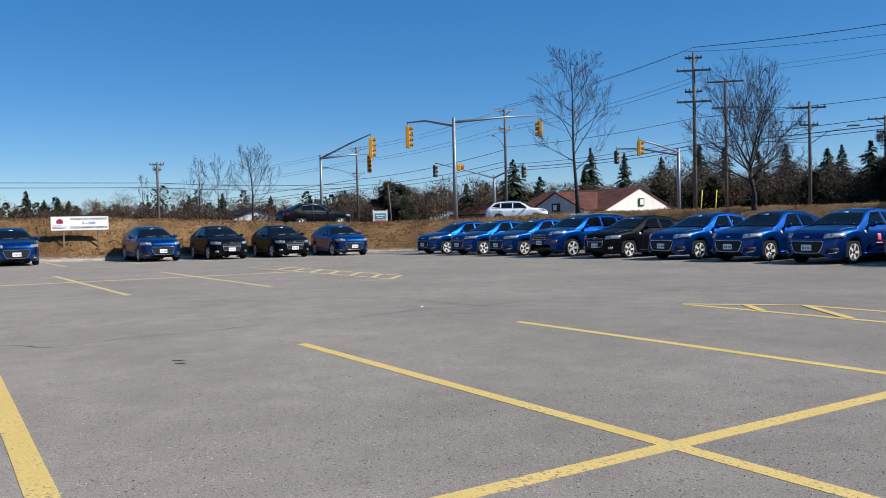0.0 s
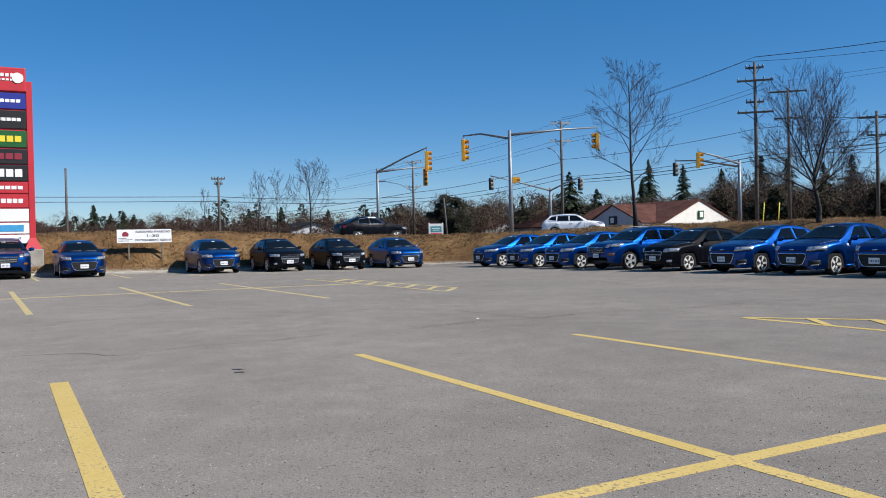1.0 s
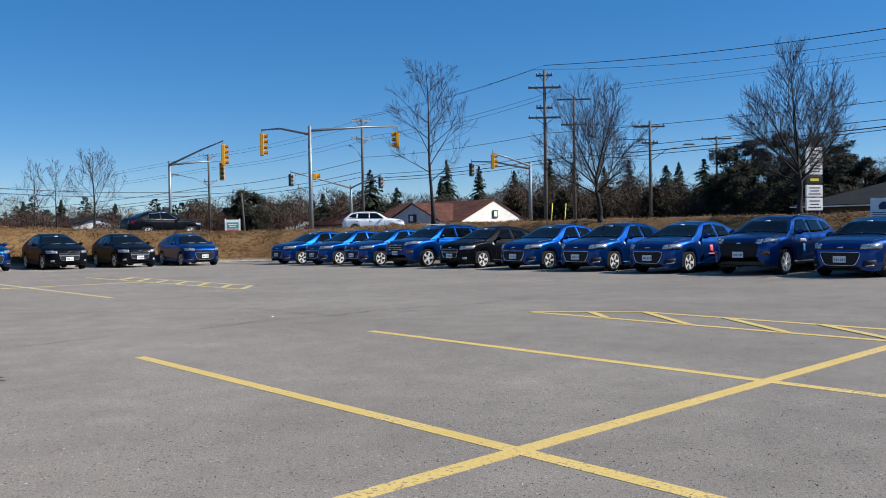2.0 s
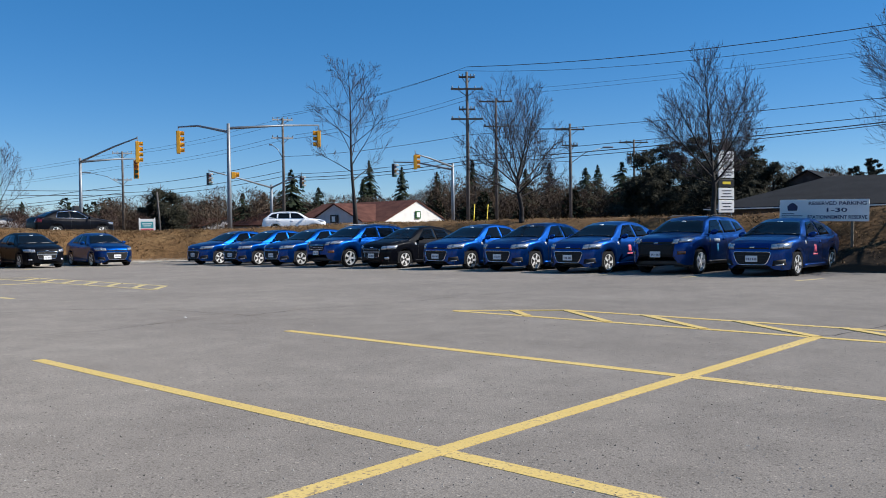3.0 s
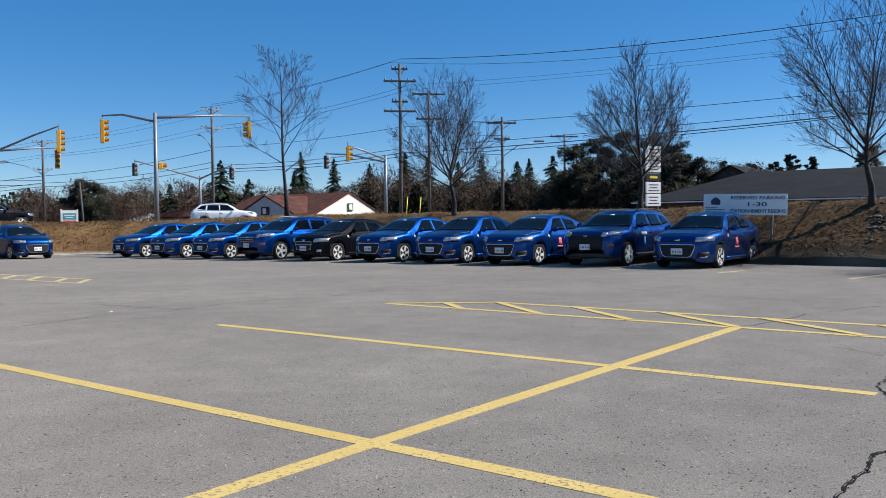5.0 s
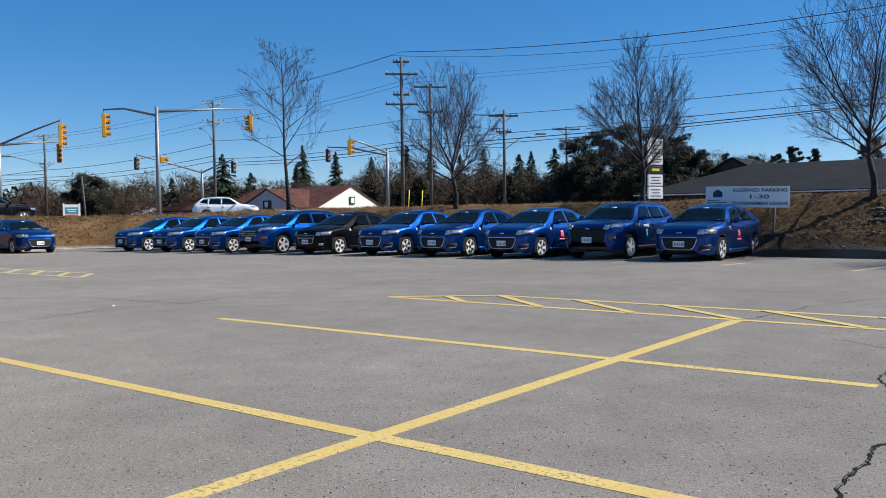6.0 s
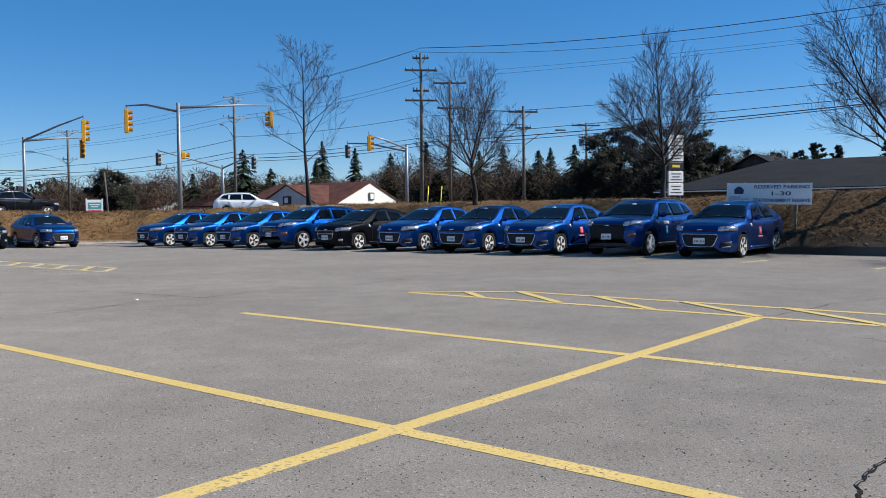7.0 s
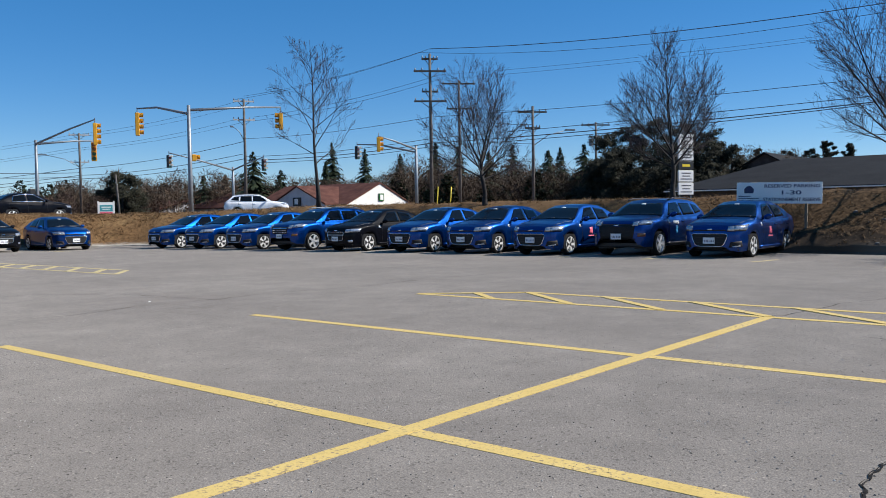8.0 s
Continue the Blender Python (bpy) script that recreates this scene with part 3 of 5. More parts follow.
def loft(rings):
    bm = bmesh.new()
    rows = [[bm.verts.new(p) for p in r] for r in rings]
    for a, b in zip(rows, rows[1:]):
        for i in range(len(a) - 1):
            bm.faces.new((a[i], b[i], b[i + 1], a[i + 1]))
    for r in (rows[0], rows[-1]):
        try:
            bm.faces.new(r)
        except ValueError:
            pass
    bmesh.ops.recalc_face_normals(bm, faces=bm.faces)
    return bm


def body_rings(c):
    ys = sorted({0, 0.015, 0.03, 0.05, 0.08, 0.11, 0.15, 0.2, 0.26, 0.33, 0.42} | {round(0.42 + 0.045 * i, 3) for i in range(int((c["length"] - 0.75) / 0.045))} | {c["length"] - v for v in (0.3, 0.2, 0.12, 0.07, 0.03, 0)})
    wheels = (c["wheel_front"], c["wheel_front"] + c["base"])
    arch = c["radius"] + 0.055
    rings = []
    for y in ys:
        low, top, half = lerp_table(c["low"], y), lerp_table(c["top"], y), lerp_table(c["half"], y)
        cut = low
        for w in wheels:
            if abs(y - w) < arch:
                cut = max(cut, c["radius"] + math.sqrt(arch ** 2 - (y - w) ** 2) * 1.0)
        cut = min(cut, top - 0.14)
        sh = top - 0.055
        flare = 0.012 if any(abs(y - w) < arch + 0.05 for w in wheels) else 0.0
        side = [(half * 0.955 + flare, 0.0), (half * 0.985 + flare, 0.14), (half + flare, 0.34), (half * 0.992, 0.55), (half * 1.0, 0.7), (half * 0.972, 0.88), (half * 0.935, 1.0)]
        ring = [(w, cut + (sh - cut) * k) for w, k in side]
        ring += [(half * 0.88, top - 0.02), (half * 0.72, top + 0.012), (half * 0.4, top + 0.03), (0, top + 0.036)]
        pts = [(x, y - c["length"] / 2, z) for x, z in ring]
        rings.append(pts + [(-x, yy, z) for x, yy, z in pts[-2::-1]])
    return rings


def cabin_rings(c):
    r = c["roof"]
    ys = np.linspace(r[0][0], r[-1][0], 44)
    rings = []
    for y in ys:
        top = lerp_table(r, y)
        belt = min(lerp_table(c["top"], y) - 0.05, top - 0.01)
        half = lerp_table(c["half"], y) * 0.925
        span = (top - belt) / (r[4][1] - c["belt"])
        rh = half + (c["roof_half"] - half) * min(1, max(0, span)) * 0.98
        edge = top - 0.055 * min(1, max(0.1, span))
        ring = [(half, belt), (half + (rh - half) * 0.3, belt + (edge - belt) * 0.36), (half + (rh - half) * 0.68, belt + (edge - belt) * 0.72), (rh, edge), (rh * 0.93, top - 0.022), (rh * 0.6, top - 0.004), (0, top + 0.006)]
        pts = [(x, y - c["length"] / 2, z) for x, z in ring]
        rings.append(pts + [(-x, yy, z) for x, yy, z in pts[-2::-1]])
    return rings


def draped(trees, corners, axis, nu=6, nv=4, lift=0.006, sign=1):
    """A thin piece that lies on a car's skin: corners (a, b) are seen along the axis, a round the outline."""
    bm = bmesh.new()
    rows = []
    (a0, b0), (a1, b1), (a2, b2), (a3, b3) = corners
    for j in range(nv + 1):
        v = j / nv
        row = []
        for i in range(nu + 1):
            u = i / nu
            a = (a0 * (1 - u) + a1 * u) * (1 - v) + (a3 * (1 - u) + a2 * u) * v
            b = (b0 * (1 - u) + b1 * u) * (1 - v) + (b3 * (1 - u) + b2 * u) * v
            if axis == "front":
                o, d = Vector((a, -9, b)), Vector((0, 1, 0))
            elif axis == "rear":
                o, d = Vector((a, 9, b)), Vector((0, -1, 0))
            elif axis == "top":
                o, d = Vector((a, b, 9)), Vector((0, 0, -1))
            else:
                o, d = Vector((9 * sign, a, b)), Vector((-sign, 0, 0))
            best = None
            for t in trees:
                h = t.ray_cast(o, d)
                if h[0] is not None and (best is None or h[3] < best[1]):
                    best = (h[0], h[3], h[1])
            if best is None:
                p, nn = (rows[-1][i].co if rows else (row[-1].co if row else Vector((a, 0, b)))), Vector((0, 0, 0))
                row.append(bm.verts.new(p))
                continue
            nrm = best[2] if best[2].dot(d) < 0 else -best[2]
            row.append(bm.verts.new(best[0] + nrm * lift))
        rows.append(row)
    for a, b in zip(rows, rows[1:]):
        for i in range(nu):
            bm.faces.new((a[i], a[i + 1], b[i + 1], b[i]))
    bmesh.ops.recalc_face_normals(bm, faces=bm.faces)
    ref = {"front": Vector((0, -1, 0)), "rear": Vector((0, 1, 0)), "top": Vector((0, 0, 1)), "side": Vector((sign, 0, 0))}[axis]
    if sum((f.normal.dot(ref) for f in bm.faces)) < 0:
        for f in bm.faces:
            f.normal_flip()
    edge = [e for e in bm.edges if len(e.link_faces) == 1]
    r = bmesh.ops.extrude_edge_only(bm, edges=edge)
    for v in r["geom"]:
        if isinstance(v, bmesh.types.BMVert):
            v.co -= ref * (lift + 0.012)
    return bm


def shield_outline(top_z, low_z, top_w, low_w, round_by=0.075):
    """A trapezoid with rounded corners, as (x, z) points round its rim."""
    corners = [Vector((-low_w, low_z)), Vector((low_w, low_z)), Vector((top_w, top_z)), Vector((-top_w, top_z))]
    pts = []
    for k, c in enumerate(corners):
        a, b = corners[k - 1], corners[(k + 1) % 4]
        p, q = c + (a - c).normalized() * round_by, c + (b - c).normalized() * round_by
        for t in (0, 0.25, 0.5, 0.75, 1.0):
            pts.append(p * (1 - t) ** 2 + c * 2 * t * (1 - t) + q * t * t)
        e = corners[(k + 1) % 4] + (c - corners[(k + 1) % 4]).normalized() * round_by
        pts += [q.lerp(e, t) for t in (0.2, 0.4, 0.6, 0.8)]
    return pts


def on_front(trees, x, z, lift):
    """The point of a car's nose at (x, z); below its lower edge the nose is carried straight down."""
    for up in range(8):
        for d in (0.0007, -0.0011):
            for t in trees:
                h = t.ray_cast(Vector((x + d, -9, z + d + 0.02 * up)), Vector((0, 1, 0)))
                if h[0] is not None:
                    n = h[1] if h[1].y < 0 else -h[1]
                    return Vector((x, h[0].y, z)) + n * lift
    return Vector((x, 0, z))


def shield(trees, outline, lift):
    """A rounded panel lying on the front of a car."""
    bm = bmesh.new()
    mid = sum(outline, Vector((0, 0))) / len(outline)
    rings = [[bm.verts.new(on_front(trees, *mid.lerp(p, k), lift)) for p in outline] for k in (1.0, 0.8, 0.55, 0.28)]
    for a, b in zip(rings, rings[1:]):
        for i in range(len(a)):
            j = (i + 1) % len(a)
            bm.faces.new((a[i], a[j], b[j], b[i]))
    c = bm.verts.new(on_front(trees, mid.x, mid.y, lift))
    for i in range(len(outline)):
        bm.faces.new((rings[-1][i], rings[-1][(i + 1) % len(outline)], c))
    bmesh.ops.recalc_face_normals(bm, faces=bm.faces)
    return bm


def shield_rim(trees, outline, lift, r):
    pts = [on_front(trees, p.x, p.y, lift) for p in outline]
    return tubes((pts + pts[:2], [r] * (len(pts) + 2)), sides=6)


def add_wheel(car, x, y, r, sign, width=0.2, spokes=5, rim_material=None):
    tyre = lathe([(-width / 2, r * 0.72), (-width / 2, r * 0.9), (-width * 0.4, r * 0.985), (0, r), (width * 0.4, r * 0.985), (width / 2, r * 0.9), (width / 2, r * 0.74), (width * 0.35, r * 0.72), (-width / 2, r * 0.72)], 30)
    wheel = part("wheel", tyre, M_TYRE, car, smooth=True)
    wheel.location = (x, y, r)
    bm = lathe([(0.02, r * 0.73), (width * 0.5, r * 0.75), (width * 0.5, r * 0.69), (width * 0.3, r * 0.67), (width * 0.2, r * 0.65)], 30)
    for k in range(spokes):
        for w in (-0.1, 0.1):
            a = k * 2 * math.pi / spokes + w
            d, t = Vector((0, math.cos(a), math.sin(a))), Vector((0, -math.sin(a), math.cos(a)))
            q = []
            for rr, hw, xx in ((0.1, 0.09, 0.46), (0.71, 0.06, 0.5)):
                for s in (-1, 1):
                    q.append(d * r * rr + t * r * hw * s + Vector((width * xx, 0, 0)))
            back = [p - Vector((0.04, 0, 0)) for p in q]
            vs = [bm.verts.new(p) for p in q + back]
            for f in ((0, 1, 3, 2), (0, 2, 6, 4), (1, 5, 7, 3), (2, 3, 7, 6), (0, 4, 5, 1)):
                bm.faces.new([vs[i] for i in f])
    bmesh.ops.create_circle(bm, cap_ends=True, radius=r * 0.17, segments=12, matrix=Matrix.Translation((width * 0.45, 0, 0)) @ Matrix.Rotation(math.pi / 2, 4, "Y"))
    bmesh.ops.recalc_face_normals(bm, faces=bm.faces)
    rim = part("rim", bm, rim_material or M_RIM, wheel, "spoked alloy rim")
    back = bmesh.new()
    bmesh.ops.create_circle(back, cap_ends=True, radius=r * 0.7, segments=20, matrix=Matrix.Translation((width * 0.12, 0, 0)) @ Matrix.Rotation(math.pi / 2, 4, "Y"))
    part("brake_disc", back, M_TRIM, wheel)
    if sign < 0:
        wheel.rotation_euler = (0, 0, math.pi)
    return wheel


def build_car(name, spec, paint, label, face="bowed", decal="red", bright_trim=False, group="parked cars"):
    c = spec
    half_l = c["length"] / 2
    car = thing(name, label, "car", group=group)
    bb, cb = loft(body_rings(c)), loft(cabin_rings(c))
    trees = [BVHTree.FromBMesh(bb), BVHTree.FromBMesh(cb)]
    front_only = [trees[0]]
    Y = lambda v: v - half_l

    def lay(nm, corners, axis, material, lift=0.006, nu=6, nv=4, sign=1, lab="", on=None):
        return part(nm, draped(on or trees, corners, axis, nu, nv, lift, sign), material, car, lab, smooth=True)

    g0, g1 = c["glass"]
    rt = c["roof"]
    z = lambda v: lerp_table(rt, v)
    hw = lambda v: lerp_table(c["half"], v) * 0.925
    wl, wt = hw(g0) * 0.95, c["roof_half"] * 0.95
    lay("windscreen", [(-wl, Y(g0)), (wl, Y(g0)), (wt, Y(g1)), (-wt, Y(g1))], "top", M_GLASS, 0.006, 12, 8, on=[trees[1]])
    t0, t1 = c["tail_glass"]
    lay("rear_window", [(-c["roof_half"] * 0.85, Y(t0)), (c["roof_half"] * 0.85, Y(t0)), (hw(t1) * 0.82, Y(t1)), (-hw(t1) * 0.82, Y(t1))], "top", M_GLASS, 0.006, 8, 5, on=[trees[1]])
    lay("inspection_sticker", [(-0.07, Y(g1 - 0.09)), (0.07, Y(g1 - 0.09)), (0.07, Y(g1 - 0.05)), (-0.07, Y(g1 - 0.05))], "top", M_PLATE, 0.012, 2, 1, on=[trees[1]])
    for sign in (1, -1):
        for w in c["windows"]:
            lay("side_window", [(Y(a), b) for a, b in w], "side", M_GLASS, 0.006, 8, 5, sign, on=[trees[1]])
        zb = c["belt"]
        for d in c["doors"]:
            lay("door_seam", [(Y(d), 0.34), (Y(d) + 0.008, 0.34), (Y(d + 0.0) + 0.008, zb - 0.06), (Y(d), zb - 0.06)], "side", M_TRIM, 0.003, 1, 10, sign)
        for d in (c["doors"][1] - 0.22, c["doors"][2] - 0.2):
            lay("door_handle", [(Y(d), zb - 0.17), (Y(d + 0.17), zb - 0.165), (Y(d + 0.17), zb - 0.135), (Y(d), zb - 0.14)], "side", paint, 0.028, 3, 1, sign)
        lay("sill_trim", [(Y(c["wheel_front"] + 0.42), c["sill"] + 0.02), (Y(c["wheel_front"] + c["base"] - 0.42), c["sill"] + 0.02), (Y(c["wheel_front"] + c["base"] - 0.42), c["sill"] + 0.1), (Y(c["wheel_front"] + 0.42), c["sill"] + 0.1)], "side", M_TRIM if c["tall_face"] else paint, 0.012, 8, 1, sign)
        if bright_trim:
            top_edge = [c["windows"][0][0], c["windows"][0][3], c["windows"][0][2], c["windows"][-1][3], c["windows"][-1][2], c["windows"][-1][1]]
            for (ya, za), (yb, zb1) in zip(top_edge, top_edge[1:]):
                lay("roof_trim", [(Y(ya), za), (Y(yb), zb1), (Y(yb), zb1 + 0.035), (Y(ya), za + 0.035)], "side", M_CHROME, 0.014, 5, 1, sign, on=[trees[1]])
            lay("window_trim", [(Y(c["windows"][0][0][0]), zb + 0.0), (Y(c["windows"][-1][1][0]), zb + 0.03), (Y(c["windows"][-1][1][0]), zb + 0.055), (Y(c["windows"][0][0][0]), zb + 0.025)], "side", M_CHROME, 0.014, 8, 1, sign)
        mir = bmesh.new()
        bmesh.ops.create_uvsphere(mir, u_segments=12, v_segments=8, radius=1.0)
        for v in mir.verts:
            v.co = Vector((v.co.x * 0.115, v.co.y * 0.075 * (1.0 if v.co.y < 0 else 0.45), v.co.z * 0.075 + 0.02 * v.co.x))
        tube(mir, [(-0.16 * sign, 0.01, -0.06), (-0.04 * sign, 0.0, -0.03)], [0.02, 0.024], 6)
        mirror = part("door_mirror", mir, paint, car, smooth=True)
        mirror.location = (sign * (c["width"] / 2 + 0.07), Y(c["windows"][0][0][0] + 0.03), zb + 0.06)
        for w in (c["wheel_front"], c["wheel_front"] + c["base"]):
            well = bmesh.new()
            box(well, (sign * 0.84 if sign < 0 else 0.3, Y(w) - c["radius"] - 0.05, 0.2), (-0.3 if sign < 0 else 0.84, Y(w) + c["radius"] + 0.05, 0.62))
            part("wheel_well", well, M_TRIM, car)
        tr = c["width"] / 2 - 0.125
        for w in (c["wheel_front"], c["wheel_front"] + c["base"]):
            add_wheel(car, sign * tr, Y(w), c["radius"], sign, 0.21, 5)
        # lamps
        if c["tall_face"]:
            hl = [(sign * 0.44, 0.84), (sign * 0.85, 0.93), (sign * 0.855, 0.99), (sign * 0.46, 0.93)]
            fog = [(sign * 0.62, 0.56), (sign * 0.78, 0.56), (sign * 0.78, 0.65), (sign * 0.62, 0.65)]
            fogm = M_AMBER
        elif face == "round":
            hl = [(sign * 0.45, 0.66), (sign * 0.79, 0.69), (sign * 0.81, 0.83), (sign * 0.47, 0.8)]
            fog = [(sign * 0.58, 0.34), (sign * 0.7, 0.34), (sign * 0.7, 0.42), (sign * 0.58, 0.42)]
            fogm = M_LAMP
        else:
            hl = [(sign * 0.45, 0.69), (sign * 0.8, 0.7), (sign * 0.815, 0.872), (sign * 0.5, 0.832)]
            fog = [(sign * 0.58, 0.29), (sign * 0.73, 0.305), (sign * 0.73, 0.335), (sign * 0.58, 0.315)]
            fogm = M_LAMP
        lamp = lay("headlight", hl, "front", M_TRIM, 0.008, 8, 4, sign, "clear headlight in a dark housing", on=front_only)
        for k in (0.28, 0.74):
            cx, cz = hl[0][0] * (1 - k) + hl[1][0] * k, (hl[0][1] + hl[3][1]) / 2 * (1 - k) + (hl[1][1] + hl[2][1]) / 2 * k
            s = 0.07 if k < 0.5 else 0.1
            q = draped(front_only, [(cx - s, cz - 0.056), (cx + s, cz - 0.056), (cx + s, cz + 0.06), (cx - s, cz + 0.05)], "front", 3, 2, 0.016)
            part("lens", q, M_LAMP, lamp, smooth=True)
        if not c["tall_face"] and face == "bowed":
            # black patch painting the shade on the bumper beside the grille
            lay("bumper_shade", [(sign * 0.5, 0.285), (sign * 0.76, 0.3), (sign * 0.75, 0.45), (sign * 0.54, 0.42)], "front", M_GRILLE, 0.008, 5, 3, sign, on=front_only)
        lay("fog_lamp", fog, "front", fogm, 0.012, 3, 2, on=front_only)
        tl = [(sign * 0.5, c["belt"] - 0.2), (sign * 0.78, c["belt"] - 0.2), (sign * 0.76, c["belt"] + 0.02), (sign * 0.52, c["belt"] + 0.0)]
        lay("tail_light", tl, "rear", M_TAIL, 0.008, 4, 3, on=front_only)
    # front grille and bumper
    if c["tall_face"]:
        gz0, gz1, gw0, gw1 = 0.64, 0.9, 0.4, 0.46
        dark = face != "chrome"
        if dark:
            gz0, gw0, gw1 = 0.5, 0.5, 0.56
        grille = lay("grille", [(-gw0, gz0), (gw0, gz0), (gw1, gz1), (-gw1, gz1)], "front", M_GRILLE, 0.01, 10, 4, on=front_only, lab="six-sided radiator grille")
        for k in range(3):
            zz = gz0 + (gz1 - gz0) * (0.15 + 0.3 * k)
            q = draped(front_only, [(-gw0, zz), (gw0, zz), (gw0, zz + 0.03), (-gw0, zz + 0.03)], "front", 10, 1, 0.02)
            part("grille_bar", q, M_GRILLE if dark else M_CHROME, grille)
        lay("lower_intake", [(-0.52, 0.36), (0.52, 0.36), (0.56, 0.5), (-0.56, 0.5)], "front", M_GRILLE, 0.01, 8, 3, on=front_only)
        lay("skid_plate", [(-0.42, 0.3), (0.42, 0.3), (0.46, 0.345), (-0.46, 0.345)], "front", M_GALV if not dark else M_TRIM, 0.014, 8, 1, on=front_only)
        plate_z, badge_z = 0.56, 0.86
        for sign in (1, -1):
            rail = tubes(([(sign * 0.62, Y(1.95), 1.575), (sign * 0.64, Y(2.3), 1.64), (sign * 0.64, Y(3.2), 1.64), (sign * 0.62, Y(3.7), 1.575)], [0.018] * 4), sides=6)
            part("roof_rail", rail, M_TRIM if dark else M_GALV, car, smooth=True)
    else:
        if face == "round":
            rim = shield_outline(0.7, 0.41, 0.42, 0.35, 0.06)
            grille = part("grille", shield(front_only, rim, 0.012), M_GRILLE, car, "split radiator grille with a bright bar", smooth=True)
            q = draped(front_only, [(-0.4, 0.575), (0.4, 0.575), (0.4, 0.615), (-0.4, 0.615)], "front", 8, 1, 0.02)
            part("grille_bar", q, M_GALV, grille, "bright bar across the grille")
            part("chrome_edge", shield_rim(front_only, rim, 0.014, 0.009), M_CHROME, grille, smooth=True)
        else:
            lay("upper_slot", [(-0.44, 0.705), (0.44, 0.705), (0.42, 0.74), (-0.42, 0.74)], "front", M_GRILLE, 0.01, 8, 2, on=front_only)
            rim = shield_outline(0.635, 0.31, 0.5, 0.37, 0.1)
            grille = part("grille", shield(front_only, rim, 0.012), M_GRILLE, car, "wide dark lower grille with a chrome outline", smooth=True)
            part("chrome_edge", shield_rim(front_only, rim, 0.016, 0.011), M_CHROME, grille, smooth=True)
            for k in range(4):
                zz = 0.34 + 0.065 * k
                q = draped(front_only, [(-0.36, zz), (0.36, zz), (0.36, zz + 0.012), (-0.36, zz + 0.012)], "front", 8, 1, 0.018)
                part("grille_bar", q, M_TRIM, grille)
        # black lip, drawn taller to paint in the shade on the lower bumper
        lay("lip_and_shade", [(-0.7, 0.2), (0.7, 0.2), (0.68, 0.285), (-0.68, 0.285)], "front", M_GRILLE, 0.012, 8, 1, on=front_only)
        plate_z, badge_z = 0.46, 0.745
    yf = draped(front_only, [(-0.02, plate_z), (0.02, plate_z), (0.02, plate_z + 0.02), (-0.02, plate_z + 0.02)], "front", 1, 1, 0.0)
    y_front = min(v.co.y for v in yf.verts)
    yf.free()
    plate = part("number_plate", boxes(((-0.155, y_front - 0.045, plate_z - 0.08), (0.155, y_front - 0.03, plate_z + 0.08))), M_PLATE, car, "pale number plate")
    for k in range(6):
        bx = -0.115 + 0.042 * k + (0.02 if k > 2 else 0)
        part("plate_bar", boxes(((bx, y_front - 0.048, plate_z - 0.035), (bx + 0.018, y_front - 0.044, plate_z + 0.02))), M_NAVY, plate)
    part("plate_mount", boxes(((-0.1, y_front - 0.03, plate_z - 0.05), (0.1, y_front + 0.03, plate_z + 0.05))), M_TRIM, car)
    lay("badge", [(-0.065, badge_z - 0.018), (0.065, badge_z - 0.012), (0.065, badge_z + 0.018), (-0.065, badge_z + 0.012)], "front", M_CHROME, 0.026, 2, 1, on=front_only)
    if decal == "red":
        d0, dz = c["doors"][0] + 0.42, 0.6
        mk = lay("door_emblem", [(Y(d0), dz), (Y(d0 + 0.2), dz), (Y(d0 + 0.17), dz + 0.2), (Y(d0 + 0.03), dz + 0.2)], "side", M_RED, 0.008, 3, 3, 1, "red emblem decal")
        lay("decal_bar", [(Y(d0 - 0.06), dz - 0.08), (Y(d0 + 0.26), dz - 0.08), (Y(d0 + 0.26), dz - 0.04), (Y(d0 - 0.06), dz - 0.04)], "side", M_RED, 0.008, 3, 1, 1)
    elif decal == "white":
        d0, dz = c["doors"][0] + 0.42, 0.66
        lay("decal_bar", [(Y(d0 - 0.12), dz + 0.22), (Y(d0 + 0.24), dz + 0.22), (Y(d0 + 0.24), dz + 0.31), (Y(d0 - 0.12), dz + 0.31)], "side", M_PLATE, 0.008, 3, 1, 1)
        lay("door_emblem", [(Y(d0), dz - 0.05), (Y(d0 + 0.13), dz - 0.05), (Y(d0 + 0.13), dz + 0.17), (Y(d0), dz + 0.17)], "side", M_PSKY, 0.008, 3, 3, 1)
    if decal:
        d1 = c["wheel_front"] + 0.5
        lay("fender_sticker", [(Y(d1), c["belt"] - 0.18), (Y(d1 + 0.1), c["belt"] - 0.18), (Y(d1 + 0.1), c["belt"] - 0.1), (Y(d1), c["belt"] - 0.1)], "side", M_PLATE, 0.008, 2, 1, 1)
    # bonnet shut line, wipers and the floor of the car
    for sign in (1, -1):
        a, b = c["half"][3][1] * 0.84, lerp_table(c["half"], 1.1) * 0.86
        lay("bonnet_seam", [(sign * a, Y(0.3)), (sign * (a + 0.008), Y(0.3)), (sign * (b + 0.008), Y(1.1)), (sign * b, Y(1.1))], "top", M_TRIM, 0.003, 1, 10, on=front_only)
    for x0 in (-0.45, 0.12):
        lay("wiper", [(x0, Y(g0 + 0.02)), (x0 + 0.5, Y(g0 + 0.05)), (x0 + 0.5, Y(g0 + 0.068)), (x0, Y(g0 + 0.04))], "top", M_TRIM, 0.02, 4, 1, on=[trees[1]])
    under = boxes(((-c["width"] / 2 + 0.13, Y(0.25), c["sill"] - 0.02), (c["width"] / 2 - 0.13, half_l - 0.25, c["sill"] + 0.12)), bevel=0.03)
    part("underbody", under, M_TRIM, car)
    part("body", bb, paint, car, smooth=True)
    part("cabin", cb, paint, car, smooth=True)
    return car


